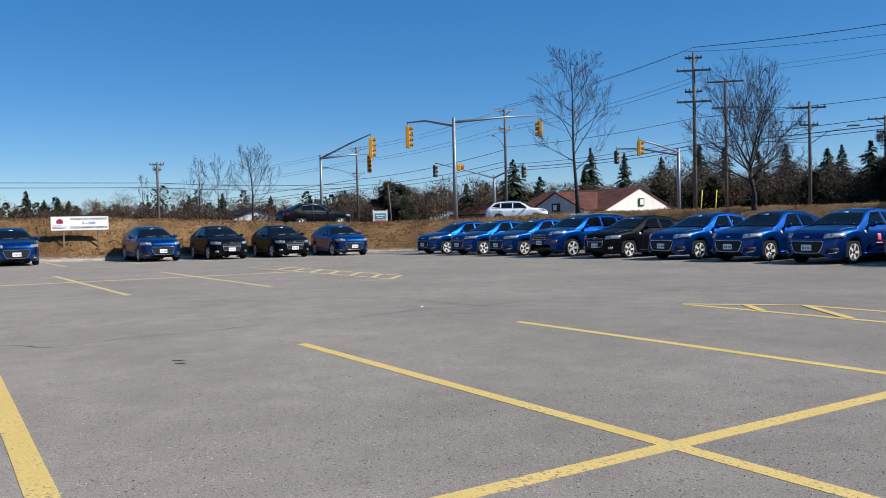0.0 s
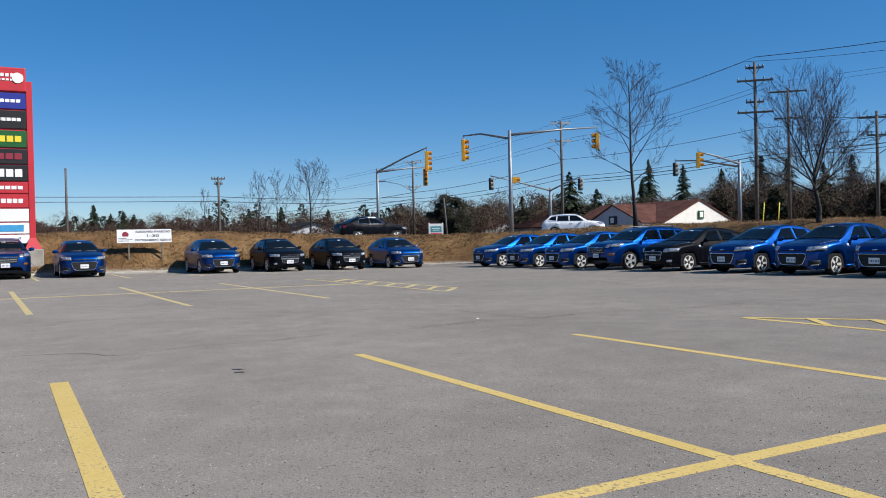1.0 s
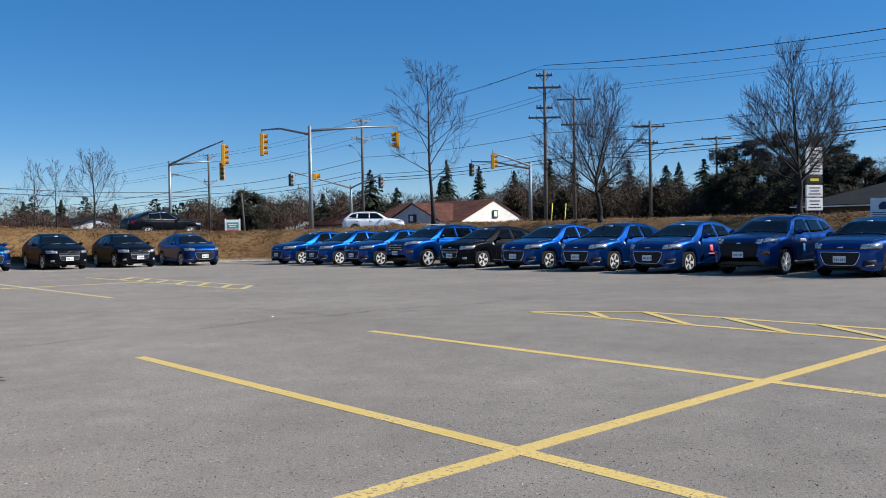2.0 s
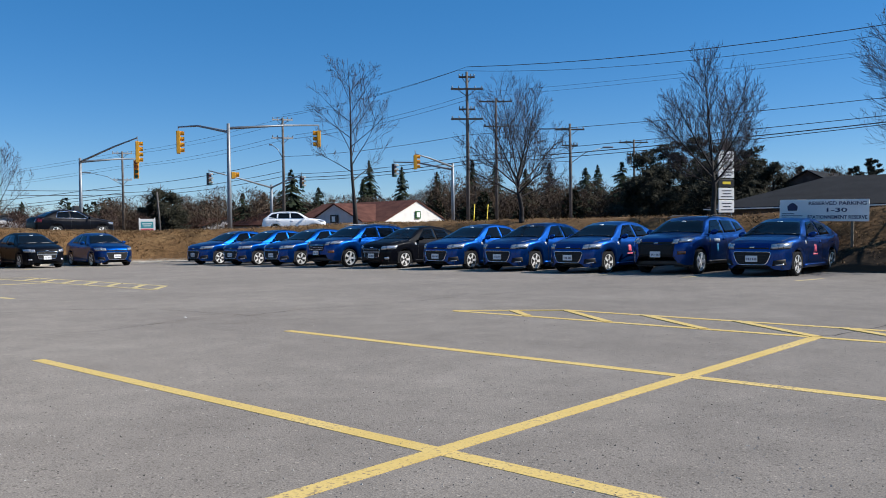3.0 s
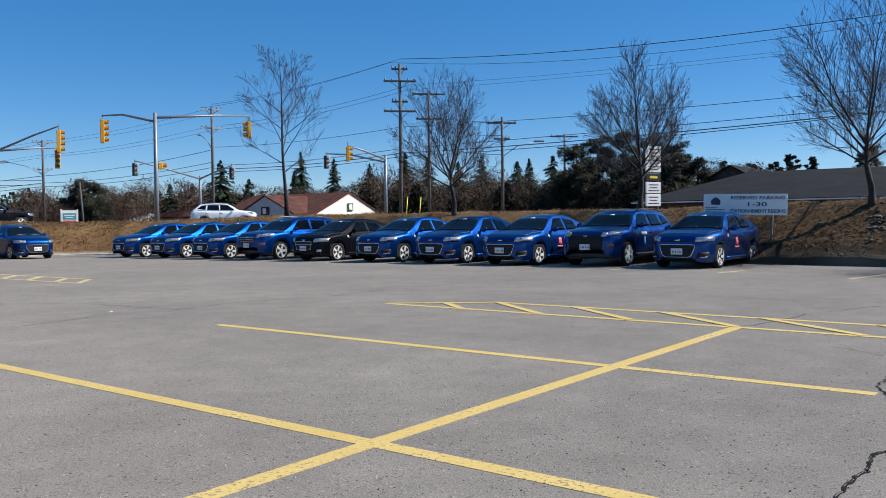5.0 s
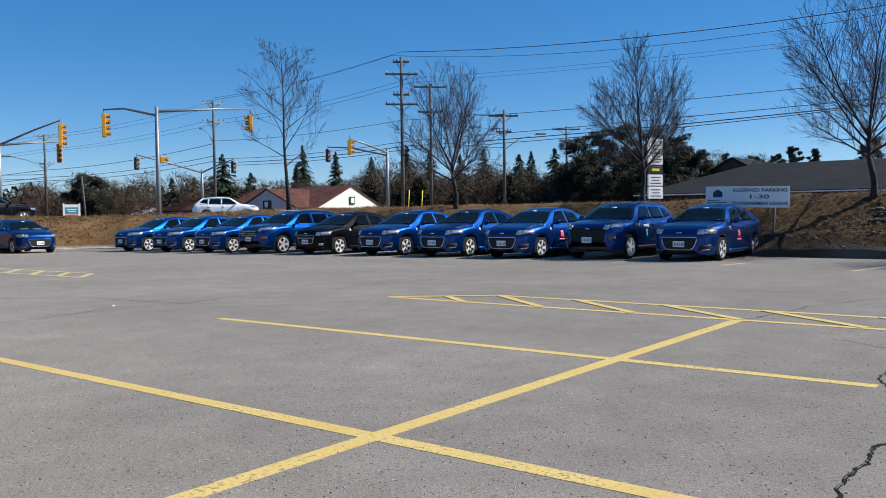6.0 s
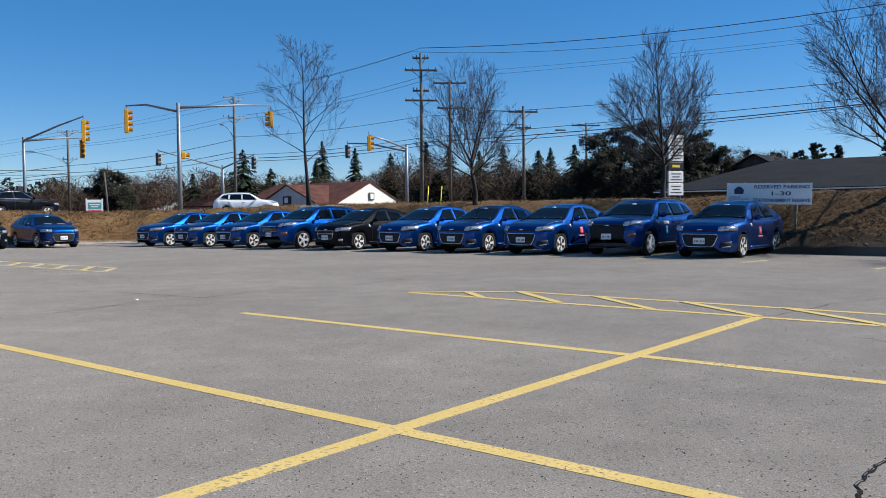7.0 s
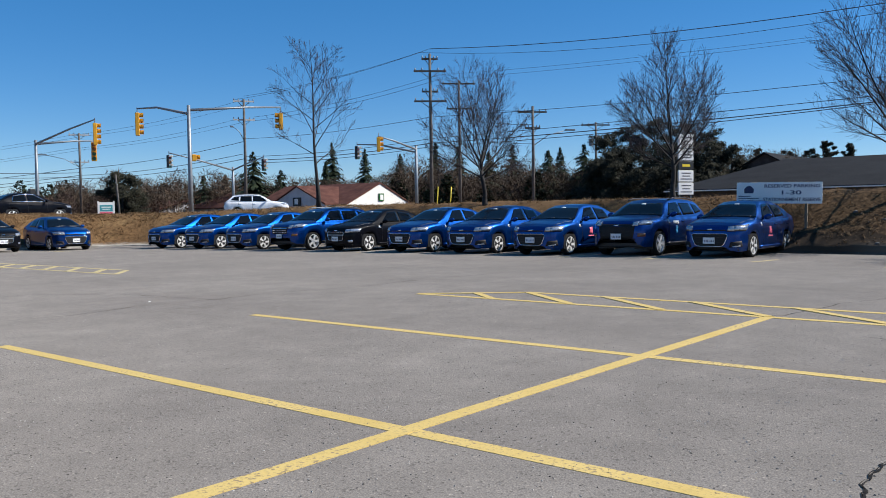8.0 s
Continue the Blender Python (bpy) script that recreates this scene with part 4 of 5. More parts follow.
SED_OFF = SEDAN["length"] / 2 - SEDAN["wheel_front"]
SUV_OFF = SUV["length"] / 2 - SUV["wheel_front"]
L_BLUE = "glossy blue compact sedan parked in a stall"
L_BLACK = "glossy black compact sedan parked in a stall"
blue_sedan = build_car("sedan", SEDAN, M_BLUE, L_BLUE)
black_sedan = build_car("sedan", SEDAN, M_BLACK, L_BLACK, face="round")
chrome_suv = build_car("suv", SUV, M_BLUE, "glossy blue suv with a bright grille parked in a stall", face="chrome", decal="")
dark_suv = build_car("suv", SUV, M_BLUE, "glossy blue suv with a black grille and white door sign", face="dark", decal="white")
placed = set()


def park(car, x, y, turn, off):
    a = radians(turn)
    cx, cy = x - math.sin(a) * off, y + math.cos(a) * off
    m = pose(cx, cy, lot_z(cx, cy) - 0.004, 0, 0, turn)
    if car in placed:
        return copy_thing(car, m)
    car.matrix_world = m
    placed.add(car)
    return car


# row along the side bank: where the front axle stands, nearest first
for y, car, off, turn in ((8.64, blue_sedan, SED_OFF, -91), (11.3, dark_suv, SUV_OFF, -90), (13.8, blue_sedan, SED_OFF, -90), (16.4, blue_sedan, SED_OFF, -89.5), (19.0, blue_sedan, SED_OFF, -90.5),
                          (22.1, black_sedan, SED_OFF, -90), (25.1, chrome_suv, SUV_OFF, -90), (28.0, blue_sedan, SED_OFF, -90), (30.9, blue_sedan, SED_OFF, -89), (33.8, blue_sedan, SED_OFF, -90)):
    park(car, 22.2 if y < 12 else 21.6, y, turn, off)
# row along the far bank
for x, car, off, turn in ((1.0, chrome_suv, SUV_OFF, 0), (3.8, blue_sedan, SED_OFF, 0), (9.35, blue_sedan, SED_OFF, 0), (12.35, black_sedan, SED_OFF, -2), (15.35, black_sedan, SED_OFF, -3), (18.45, blue_sedan, SED_OFF, -5)):
    park(car, x, 37.0, turn, off)
# cars on the road behind the bank
road_sedan = build_car("sedan", SEDAN, M_BLACK, "black sedan with bright window trim waiting on the road", face="round", decal="", bright_trim=True, group="cars on the road")
road_sedan.matrix_world = pose(21.9, 48.6, ROAD_Z, 0, 0, 90) @ Matrix.Scale(1.04, 4)
white_suv = build_car("suv", SUV, M_WHITE, "white suv with roof rails on the road", face="chrome", decal="", bright_trim=True, group="cars on the road")
white_suv.matrix_world = pose(38.2, 48.9, ROAD_Z, 0, 0, 52)


# ---- signs ----
def text_mesh(body, size, depth=0.004):
    cu = bpy.data.curves.new("lettering", "FONT")
    cu.body, cu.size, cu.extrude, cu.align_x, cu.align_y = body, size, depth, "CENTER", "CENTER"
    cu.resolution_u = 3
    cu.offset = size * 0.018
    ob = bpy.data.objects.new("lettering", cu)
    scene.collection.objects.link(ob)
    bpy.context.view_layer.update()
    me = bpy.data.meshes.new_from_object(ob.evaluated_get(bpy.context.evaluated_depsgraph_get()))
    bpy.data.objects.remove(ob)
    bm = bmesh.new()
    bm.from_mesh(me)
    bpy.data.meshes.remove(me)
    return bm


def lettered(parent, body, width, cap, x, z, y, material):
    """A line of raised letters on a panel that faces local -y."""
    bm = text_mesh(body, 1.0)
    xs, zs = [v.co.x for v in bm.verts], [v.co.y for v in bm.verts]
    sx, sz = width / (max(xs) - min(xs)), cap / (max(zs) - min(zs))
    cx, cz = (max(xs) + min(xs)) / 2, (max(zs) + min(zs)) / 2
    for v in bm.verts:
        v.co = Vector(((v.co.x - cx) * sx + x, y - v.co.z, (v.co.y - cz) * sz + z))
    bmesh.ops.recalc_face_normals(bm, faces=bm.faces)
    bm.verts.index_update()
    todo = set(bm.verts)
    while todo:
        glyph, edge = set(), [next(iter(sorted(todo, key=lambda v: v.index)))]
        while edge:
            v = edge.pop()
            if v not in glyph:
                glyph.add(v)
                edge += [e.other_vert(v) for e in v.link_edges]
        todo -= glyph
        order = sorted(glyph, key=lambda v: v.index)
        at_index = {v: k for k, v in enumerate(order)}
        faces = [tuple(at_index[v] for v in f.verts) for f in bm.faces if f.verts[0] in glyph]
        part("letter", from_lists([v.co.copy() for v in order], faces), material, parent)
    bm.free()


def parking_sign(m, post_low, ink, emblem, label):
    s = thing("parking_sign", label, "sign", m, "reserved parking signs")
    panel = part("panel", boxes(((-1.22, -0.015, 0), (1.22, 0.015, 0.62)), bevel=0.004), M_SIGN, s)
    lettered(panel, "RESERVED PARKING", 1.55, 0.1, 0.38, 0.51, -0.018, ink)
    lettered(panel, "1-30", 0.55, 0.12, 0.38, 0.32, -0.018, ink)
    lettered(panel, "STATIONNEMENT RESERVE", 1.6, 0.1, 0.38, 0.12, -0.018, ink)
    part("emblem", from_lists([(x, y, z) for y in (-0.02, -0.014) for x, z in ((-0.98, 0.3), (-0.72, 0.3), (-0.7, 0.42), (-0.78, 0.5), (-0.85, 0.53), (-0.92, 0.5), (-1.0, 0.42))],
                             [tuple(range(6, -1, -1))[::-1], tuple(range(7, 14))] + [(i, (i + 1) % 7, 7 + (i + 1) % 7, 7 + i) for i in range(7)]), emblem, panel)
    for z, w in ((0.2, 0.36), (0.14, 0.6), (0.08, 0.5)):
        part("text_bar", boxes(((-1.16, -0.019, z), (-1.16 + w, -0.014, z + 0.022))), ink, panel)
    for x, low in zip((-0.7, 0.78), post_low):
        part("post", boxes(((x - 0.035, 0.018, low), (x + 0.035, 0.09, 0.64)), bevel=0.006), M_WOODPOST, s)
    return s


def sign_posts(cx, cy, turn, z):
    a = radians(turn)
    return [ground_z(cx + math.cos(a) * x, cy + math.sin(a) * x) - z - 0.15 for x in (-0.7, 0.78)]


parking_sign(pose(6.93, 41.0, 1.31, 0, 0, 0), sign_posts(6.93, 41.0, 0, 1.31), M_INK, M_MAROON, "white reserved parking sign on two wooden posts in sunlight")
parking_sign(pose(25.35, 8.2, 1.36, 0, 1.2, -90), sign_posts(25.35, 8.2, -90, 1.36), M_NAVY, M_NAVY, "white reserved parking sign with navy letters on wooden posts")


def store_pylon():
    p = thing("store_pylon", "tall red shopping sign with stacked coloured panels", "pylon sign", pose(0.38, 41.8, 0.047) @ Matrix.Scale(0.963, 4))
    base = ground_z(0.4, 40.8)
    part("footing", boxes(((-2.6, -1.1, base - 0.6), (2.35, 0.9, 1.12)), bevel=0.04), M_CONC, p, "rough concrete footing")
    for x in (-2.35, 1.84):
        part("column", boxes(((x, -0.28, 1.62), (x + 0.26, 0.28, 8.85)), bevel=0.02), M_PYRED, p)
        flare = from_lists([(x + dx, dy, z) for z, e in ((1.121, 0.22), (1.65, 0.0)) for dx, dy in ((-e, -0.3 - e), (0.26 + e, -0.3 - e), (0.26 + e, 0.3 + e), (-e, 0.3 + e))],
                           [(0, 1, 5, 4), (1, 2, 6, 5), (2, 3, 7, 6), (3, 0, 4, 7), (4, 5, 6, 7), (3, 2, 1, 0)])
        part("column_foot", flare, M_PYRED, p)
    part("crown", boxes(((-2.35, -0.3, 8.36), (1.86, 0.3, 9.46)), bevel=0.05), M_PYRED, p)
    part("crown_lettering", boxes(*[((0.62 + 0.2 * k, -0.325, 9.02), (0.76 + 0.2 * k, -0.3, 9.17)) for k in range(5)], *[((0.7 + 0.17 * k, -0.325, 8.84), (0.82 + 0.17 * k, -0.3, 8.93)) for k in range(5)]), M_SIGN, p)
    disc = bmesh.new()
    bmesh.ops.create_cone(disc, cap_ends=True, segments=20, radius1=0.24, radius2=0.24, depth=0.04, matrix=Matrix.Translation((1.52, -0.315, 8.98)) @ Matrix.Rotation(math.pi / 2, 4, "X"))
    part("crown_disc", disc, M_SIGN, p)
    rows = ((7.62, 0.72, M_PBLUE, M_SIGN, 15, 0.15), (6.72, 0.82, M_PBLACK, M_SIGN, 16, 0.15), (5.86, 0.76, M_PGREEN, M_PYELLOW, 10, 0.28), (5.1, 0.68, M_PBLACK, M_MAROON, 9, 0.28),
            (4.32, 0.72, M_PBLACK, M_SIGN, 9, 0.36), (3.76, 0.5, M_PYRED, M_SIGN, 13, 0.16), (3.1, 0.6, M_PYRED, M_SIGN, 14, 0.2), (2.46, 0.58, M_SIGN, None, 0, 0), (1.9, 0.5, M_SIGN, M_PSKY, 1, 0.3), (1.45, 0.4, M_SIGN, None, 0, 0))
    for z, h, face, ink, n, cap in rows:
        z0 = z - 0.05
        f = part("face_panel", boxes(((-2.08, -0.26, z0), (1.83, 0.26, z0 + h)), bevel=0.015), face, p)
        if n:
            w = 3.3 / max(n, 6)
            for k in range(n):
                part("text_bar", boxes(((1.6 - w * (k + 0.82) * (1 if n > 1 else 5), -0.275, z0 + h / 2 - cap / 2), (1.6 - w * k, -0.255, z0 + h / 2 + cap / 2)), bevel=0.008), ink, f)
    part("spine", boxes(((-2.08, -0.2, 1.5), (1.83, 0.2, 8.4))), M_PYRED, p)


store_pylon()


def plaza_sign():
    p = thing("plaza_sign", "tall narrow white roadside sign with stacked panels", "sign", pose(54.92, 23.86, ROAD_Z, 0, 0, -28))
    for x in (-0.5, 0.43):
        part("post", boxes(((x, 0.02, 0), (x + 0.07, 0.1, 5.2))), M_GALV, p)
    for z, h, f in ((4.3, 0.95, M_SIGN), (3.46, 0.76, M_SIGN), (2.86, 0.52, M_PBLACK), (2.02, 0.76, M_SIGN), (1.13, 0.82, M_SIGN)):
        q = part("face_panel", boxes(((-0.62, -0.06, z), (0.62, 0.06, z + h)), bevel=0.02), f, p)
        for k in range(3 if f is M_SIGN else 1):
            w = 0.46 - 0.07 * ((k * 2 + int(z * 3)) % 3)
            zz = z + h * ((0.2 + 0.26 * k) if f is M_SIGN else 0.34)
            part("text_bar", boxes(((-w, -0.07, zz), (w, -0.055, zz + (0.06 if f is M_SIGN else 0.17)))), M_PYELLOW if f is M_PBLACK else M_INK, q)


plaza_sign()


def clinic_sign():
    x, y = 24.75, 45.2
    p = thing("notice_board", "small white framed notice board with teal panel", "sign", pose(x, y, ground_z(x, y) + 0.15, 0, 0, -25))
    for dx in (-0.45, 0.38):
        part("post", boxes(((dx, -0.04, -0.4), (dx + 0.07, 0.04, 0.92))), M_SIGN, p)
    q = part("board", boxes(((-0.378, -0.03, 0.05), (0.378, 0.03, 0.86))), M_SIGN, p)
    part("panel", boxes(((-0.34, -0.04, 0.34), (0.34, -0.028, 0.7))), M_PTEAL, q)
    part("panel", boxes(((-0.34, -0.04, 0.12), (0.34, -0.028, 0.3))), M_RED, q)
    part("text_bar", boxes(((-0.26, -0.046, 0.55), (0.26, -0.038, 0.6)), ((-0.2, -0.046, 0.44), (0.2, -0.038, 0.48))), M_SIGN, q)


clinic_sign()


# ---- traffic signals ----
def signal_head(parent, loc, sections, turn, dark=False):
    h = sections * 0.36
    head = part("signal_head", boxes(((-0.19, -0.12, -h), (0.19, 0.12, 0)), bevel=0.03), M_TRIM if dark else M_YELLOW, parent)
    head.matrix_local = pose(*loc, 0, 0, turn)
    lens = (M_LREDL, M_LAMB, M_LGRN, M_LGRN)
    if dark:
        part("front_door", boxes(((-0.175, -0.124, -h + 0.02), (0.175, -0.118, -0.02))), M_TRIM, head)
    for k in range(sections):
        z = -0.18 - 0.36 * k
        bm = bmesh.new()
        bmesh.ops.create_circle(bm, cap_ends=True, radius=0.14, segments=16, matrix=Matrix.Translation((0, -0.126, z)) @ Matrix.Rotation(math.pi / 2, 4, "X"))
        part("lens", bm, lens[min(k, 3)], head)
        vis = bmesh.new()
        pts = [(0.165 * math.cos(a), 0.165 * math.sin(a)) for a in np.linspace(0.0 if dark else -0.5, math.pi + (0.0 if dark else 0.5), 12)]
        rows = [[vis.verts.new((x, y, z + zz)) for x, zz in pts] for y in (-0.12, -0.36)]
        for i in range(11):
            vis.faces.new((rows[0][i], rows[0][i + 1], rows[1][i + 1], rows[1][i]))
        bmesh.ops.solidify(vis, geom=list(vis.faces), thickness=0.012)
        # on dark heads the white stands in for sunlight on the visor tops
        part("visor", vis, M_YELLOW if not dark else M_SIGN, head)
    return head


def signal_pole(x, y, top, arms, heads, label):
    """A pole with mast arms; arms end at (dx, dy, z), heads hang at (dx, dy, z, sections, turn)."""
    z0 = ground_z(x, y)
    p = thing("traffic_signal", label, "traffic signal", pose(x, y, z0), "signals at the crossing")
    part("pole", tubes(([(0, 0, -0.3), (0, 0, 2.5), (0, 0, top - z0)], [0.15, 0.13, 0.1])), M_GALV, p, smooth=True)
    part("base_plate", tubes(([(0, 0, -0.05), (0, 0, 0.25)], [0.28, 0.24]), sides=10), M_CONC, p)
    for dx, dy, z in arms:
        e, s = Vector((dx, dy, z - z0)), Vector((0, 0, top - z0 - (0.5 if dy > 5 else 0.28)))
        mid = s.lerp(e, 0.6) + Vector((0, 0, 0.2 if dy > 5 else 0.06))
        part("mast_arm", tubes(([s, mid, e], [0.085, 0.065, 0.045])), M_GALV, p, smooth=True)
    for dx, dy, z, n, turn in heads:
        hd = signal_head(p, (dx, dy, z - z0), n, turn, turn == 12)
        part("hanger", tubes(([(0, 0, -0.02), (0, 0, 0.34)], [0.028, 0.028]), sides=6), M_GALV, hd)
    return p


s1 = signal_pole(28.97, 43.2, 7.75, [(0, 5.6, 8.05), (6.9, 0, 8.24)], [(0, 5.6, 7.8, 4, 55), (6.9, 0, 7.87, 3, -125)], "grey signal pole with two mast arms and yellow heads")
crossing_lamp = signal_head(s1, (0.36, 0.1, 3.85), 1, 60)
crossing_lamp.scale = (0.95, 0.95, 1.1)
s2 = signal_pole(28.5, 61.7, 6.9, [(0, -8.5, 7.7), (4.4, 0, 7.1)], [(0, -8.5, 7.45, 4, 60), (4.4, 0, 7.0, 4, -25)], "grey signal pole with a dark raised arm")
walk_box = part("walk_box", boxes(((-0.6, -0.16, 0), (-0.2, 0.16, 0.45)), bevel=0.04), M_TRIM, s2, "dark walk signal box")
walk_box.location = (0, 0, 1.9)
signal_pole(47.6, 64.3, 5.7, [(-6.6, 0, 6.7), (0, -4.5, 6.4)], [(-6.6, 0, 6.5, 3, 12), (0, -4.5, 6.25, 3, 12)], "slim grey signal pole across the junction")
signal_pole(49.6, 43.6, 6.5, [(-4.2, 0, 6.97), (0, 6.5, 7.0)], [(-4.2, 0, 6.9, 3, 50), (0, 6.5, 6.85, 3, 12)], "pale signal pole on the far road corner")


# ---- utility poles and cables ----
def utility_pole(x, y, top, arms, label, turn=0, lamp=None, r=0.15, boxy=False, arm_material=M_POLE):
    z0 = ground_z(x, y)
    p = thing("utility_pole", label, "utility pole", pose(x, y, z0, 0, 0, turn), "utility poles")
    h = top - z0
    part("pole", tubes(([(0, 0, -0.4), (0.03, 0, h * 0.5), (0, 0, h)], [r, r * 0.85, r * 0.65])), M_POLE, p, smooth=True)
    for z, w, off in arms:
        c = part("crossarm", boxes(((-w / 2, off - 0.06, z - z0 - 0.07), (w / 2, off + 0.06, z - z0 + 0.07))), arm_material, p)
        for k in (-0.46, -0.25, 0.25, 0.46):
            part("insulator", tubes(([(k * w, off, z - z0 + 0.07), (k * w, off, z - z0 + 0.16), (k * w, off, z - z0 + 0.26)], [0.03, 0.06, 0.035]), sides=6), M_GALV, c)
        for s in (-1, 1):
            part("brace", tubes(([(s * w * 0.28, off, z - z0 - 0.05), (0, off, z - z0 - 0.6)], [0.025, 0.025]), sides=4), M_POLE, c)
    if lamp:
        dx, z = lamp
        arm = part("lamp_arm", tubes(([(0, 0, z - z0 - 1.4), (dx * 0.4, 0, z - z0 - 0.45), (dx * 0.9, 0, z - z0)], [0.04, 0.035, 0.03]), sides=6), M_GALV, p, smooth=True)
        part("lamp_head", boxes(((min(dx * 0.85, dx * 1.12), -0.13, z - z0 - 0.06), (max(dx * 0.85, dx * 1.12), 0.13, z - z0 + 0.08)), bevel=0.04), M_GALV, arm)
    if boxy:
        bm = bmesh.new()
        for s in (-0.5, 0.5):
            bmesh.ops.create_cone(bm, cap_ends=True, segments=12, radius1=0.28, radius2=0.28, depth=0.8, matrix=Matrix.Translation((s, 0.1, h - 2.2)))
        part("transformer", bm, M_GALV, p)
    return p


U = [("a", 52.0, 44.1, 14.0, [(13.6, 1.3, 0.1), (12.6, 2.6, -0.1), (11.0, 1.3, 0.1), (10.2, 2.6, -0.1)], None, False), ("b", 64.3, 50.9, 14.0, [(13.7, 3.2, 0.1), (11.3, 2.4, 0.1)], None, False),
     ("c", 51.5, 67.6, 12.6, [(12.4, 2.0, 0.1), (10.6, 2.1, 0.1)], (-1.2, 9.9), False), ("d", 48.0, 93.4, 10.9, [(10.7, 2.2, 0.1), (7.6, 2.0, 0.1)], (-4.0, 8.4), False),
     ("e", 62.6, 41.3, 10.5, [(10.0, 2.6, 0.1), (8.6, 1.4, 0.1)], (3.4, 8.4), False), ("f", 82.9, 46.4, 11.0, [(10.7, 3.2, 0.1), (9.4, 1.5, 0.1)], None, True),
     ("g", 23.4, 92.0, 8.4, [(8.15, 1.5, 0.1), (7.6, 0.9, 0.1)], None, False)]
for key, x, y, top, arms, lamp, boxy in U:
    utility_pole(x, y, top, arms, "weathered wooden utility pole with crossarms", -45 if key in "abef" else -32 if key in "cd" else -14, lamp, 0.16, boxy, M_SUNARM if key in "cd" else M_POLE)
for x, y, top, r, lean in ((5.85, 66.0, 6.8, 0.1, 0.0), (37.2, 65.8, 4.8, 0.09, -0.3)):
    z0 = ground_z(x, y)
    p = thing("short_pole", "plain slim wooden pole beside the road", "pole", pose(x, y, z0), "slim poles")
    part("pole", tubes(([(0, 0, -0.3), (lean * 0.5, 0, (top - z0) / 2), (lean, 0, top - z0)], [r, r * 0.9, r * 0.8]), sides=7), M_POLE, p, smooth=True)
for x, y, top, lean in ((58.4, 49.0, 3.6, 0.3), (59.4, 48.3, 3.6, 0.36)):
    z0 = ground_z(x, y)
    p = thing("guy_wire", "slanting guy wire in a yellow plastic sleeve", "guy wire", pose(x, y, z0), "guy wires")
    part("sleeve", tubes(([(0, 0, -0.2), (lean, 0, top - z0)], [0.045, 0.045]), sides=7), M_PYELLOW, p, "yellow plastic sleeve", smooth=True)
    part("wire", tubes(([(lean, 0, top - z0), (lean * 2.2, 0, (top - z0) * 2.2)], [0.012, 0.012]), sides=4), M_WIRE, p)


def cable(a, b, sag, r=0.018):
    pts = []
    for k in range(17):
        f = k / 16
        p = Vector(a).lerp(Vector(b), f)
        p.z -= sag * 4 * f * (1 - f)
        pts.append(p)
    ob = mesh_object("cable", tubes((pts, [r] * 17), sides=4), M_WIRE)
    return tagged(ob, "thin black overhead cable between poles", "cable", "overhead cables")


SOUTH = (52.0, -22.0)
for za, zb, off, r, sag in ((14.39, 14.5, 0.0, 0.024, 1.98), (13.93, 15.49, -1.2, 0.014, 2.99), (12.46, 12.14, 1.2, 0.009, 0.96), (12.07, 11.82, 1.1, 0.009, 0.86),
                            (8.95, 9.55, 0.0, 0.018, 0.83), (7.22, 8.15, 0.0, 0.02, 0.26), (6.86, 8.78, 0.05, 0.03, 0.72), (6.59, 9.28, 0.1, 0.022, 0.93)):
    cable((52.0 + off, 44.1, za), (SOUTH[0] + off, SOUTH[1], zb), sag, r)
    if za > 10:
        cable((52.0 + off, 44.1, za), (51.5 + off, 67.6, za - 1.5), 0.4, 0.014)
    else:
        cable((52.0 + off, 44.1, za), (51.5 + off, 67.6, za - 0.2), 0.3, r)
for dz, r in ((-0.3, 0.012), (-2.0, 0.012)):
    for dx in (-0.8, 0.8):
        cable((51.5 + dx, 67.6, 12.6 + dz), (48.0 + dx, 93.4, 10.9 + dz * 0.9), 0.4, r)
        cable((48.0 + dx, 93.4, 10.9 + dz * 0.9), (40 + dx, 190, 10.0 + dz), 0.6, r)
for za, zb, zc in ((8.5, 6.9, 6.0), (7.3, 6.1, 5.2), (6.8, 5.7, 4.9)):
    cable((51.5, 67.6, za), (48.0, 93.4, zb), 0.4, 0.025)
    cable((48.0, 93.4, zb), (40, 190, zc), 0.6, 0.03)
for z, s in ((6.2, 0.3), (5.7, 0.3)):
    cable((-60, 92.0, z + 0.4), (23.4, 92.0, z), s, 0.03)
    cable((23.4, 92.0, z), (48.0, 93.4, z + 0.2), s, 0.03)
for z in (10.1, 8.9, 7.2):
    cable((64.3, 50.9, z + 1.5), (62.6, 41.3, z), 0.2, 0.02)


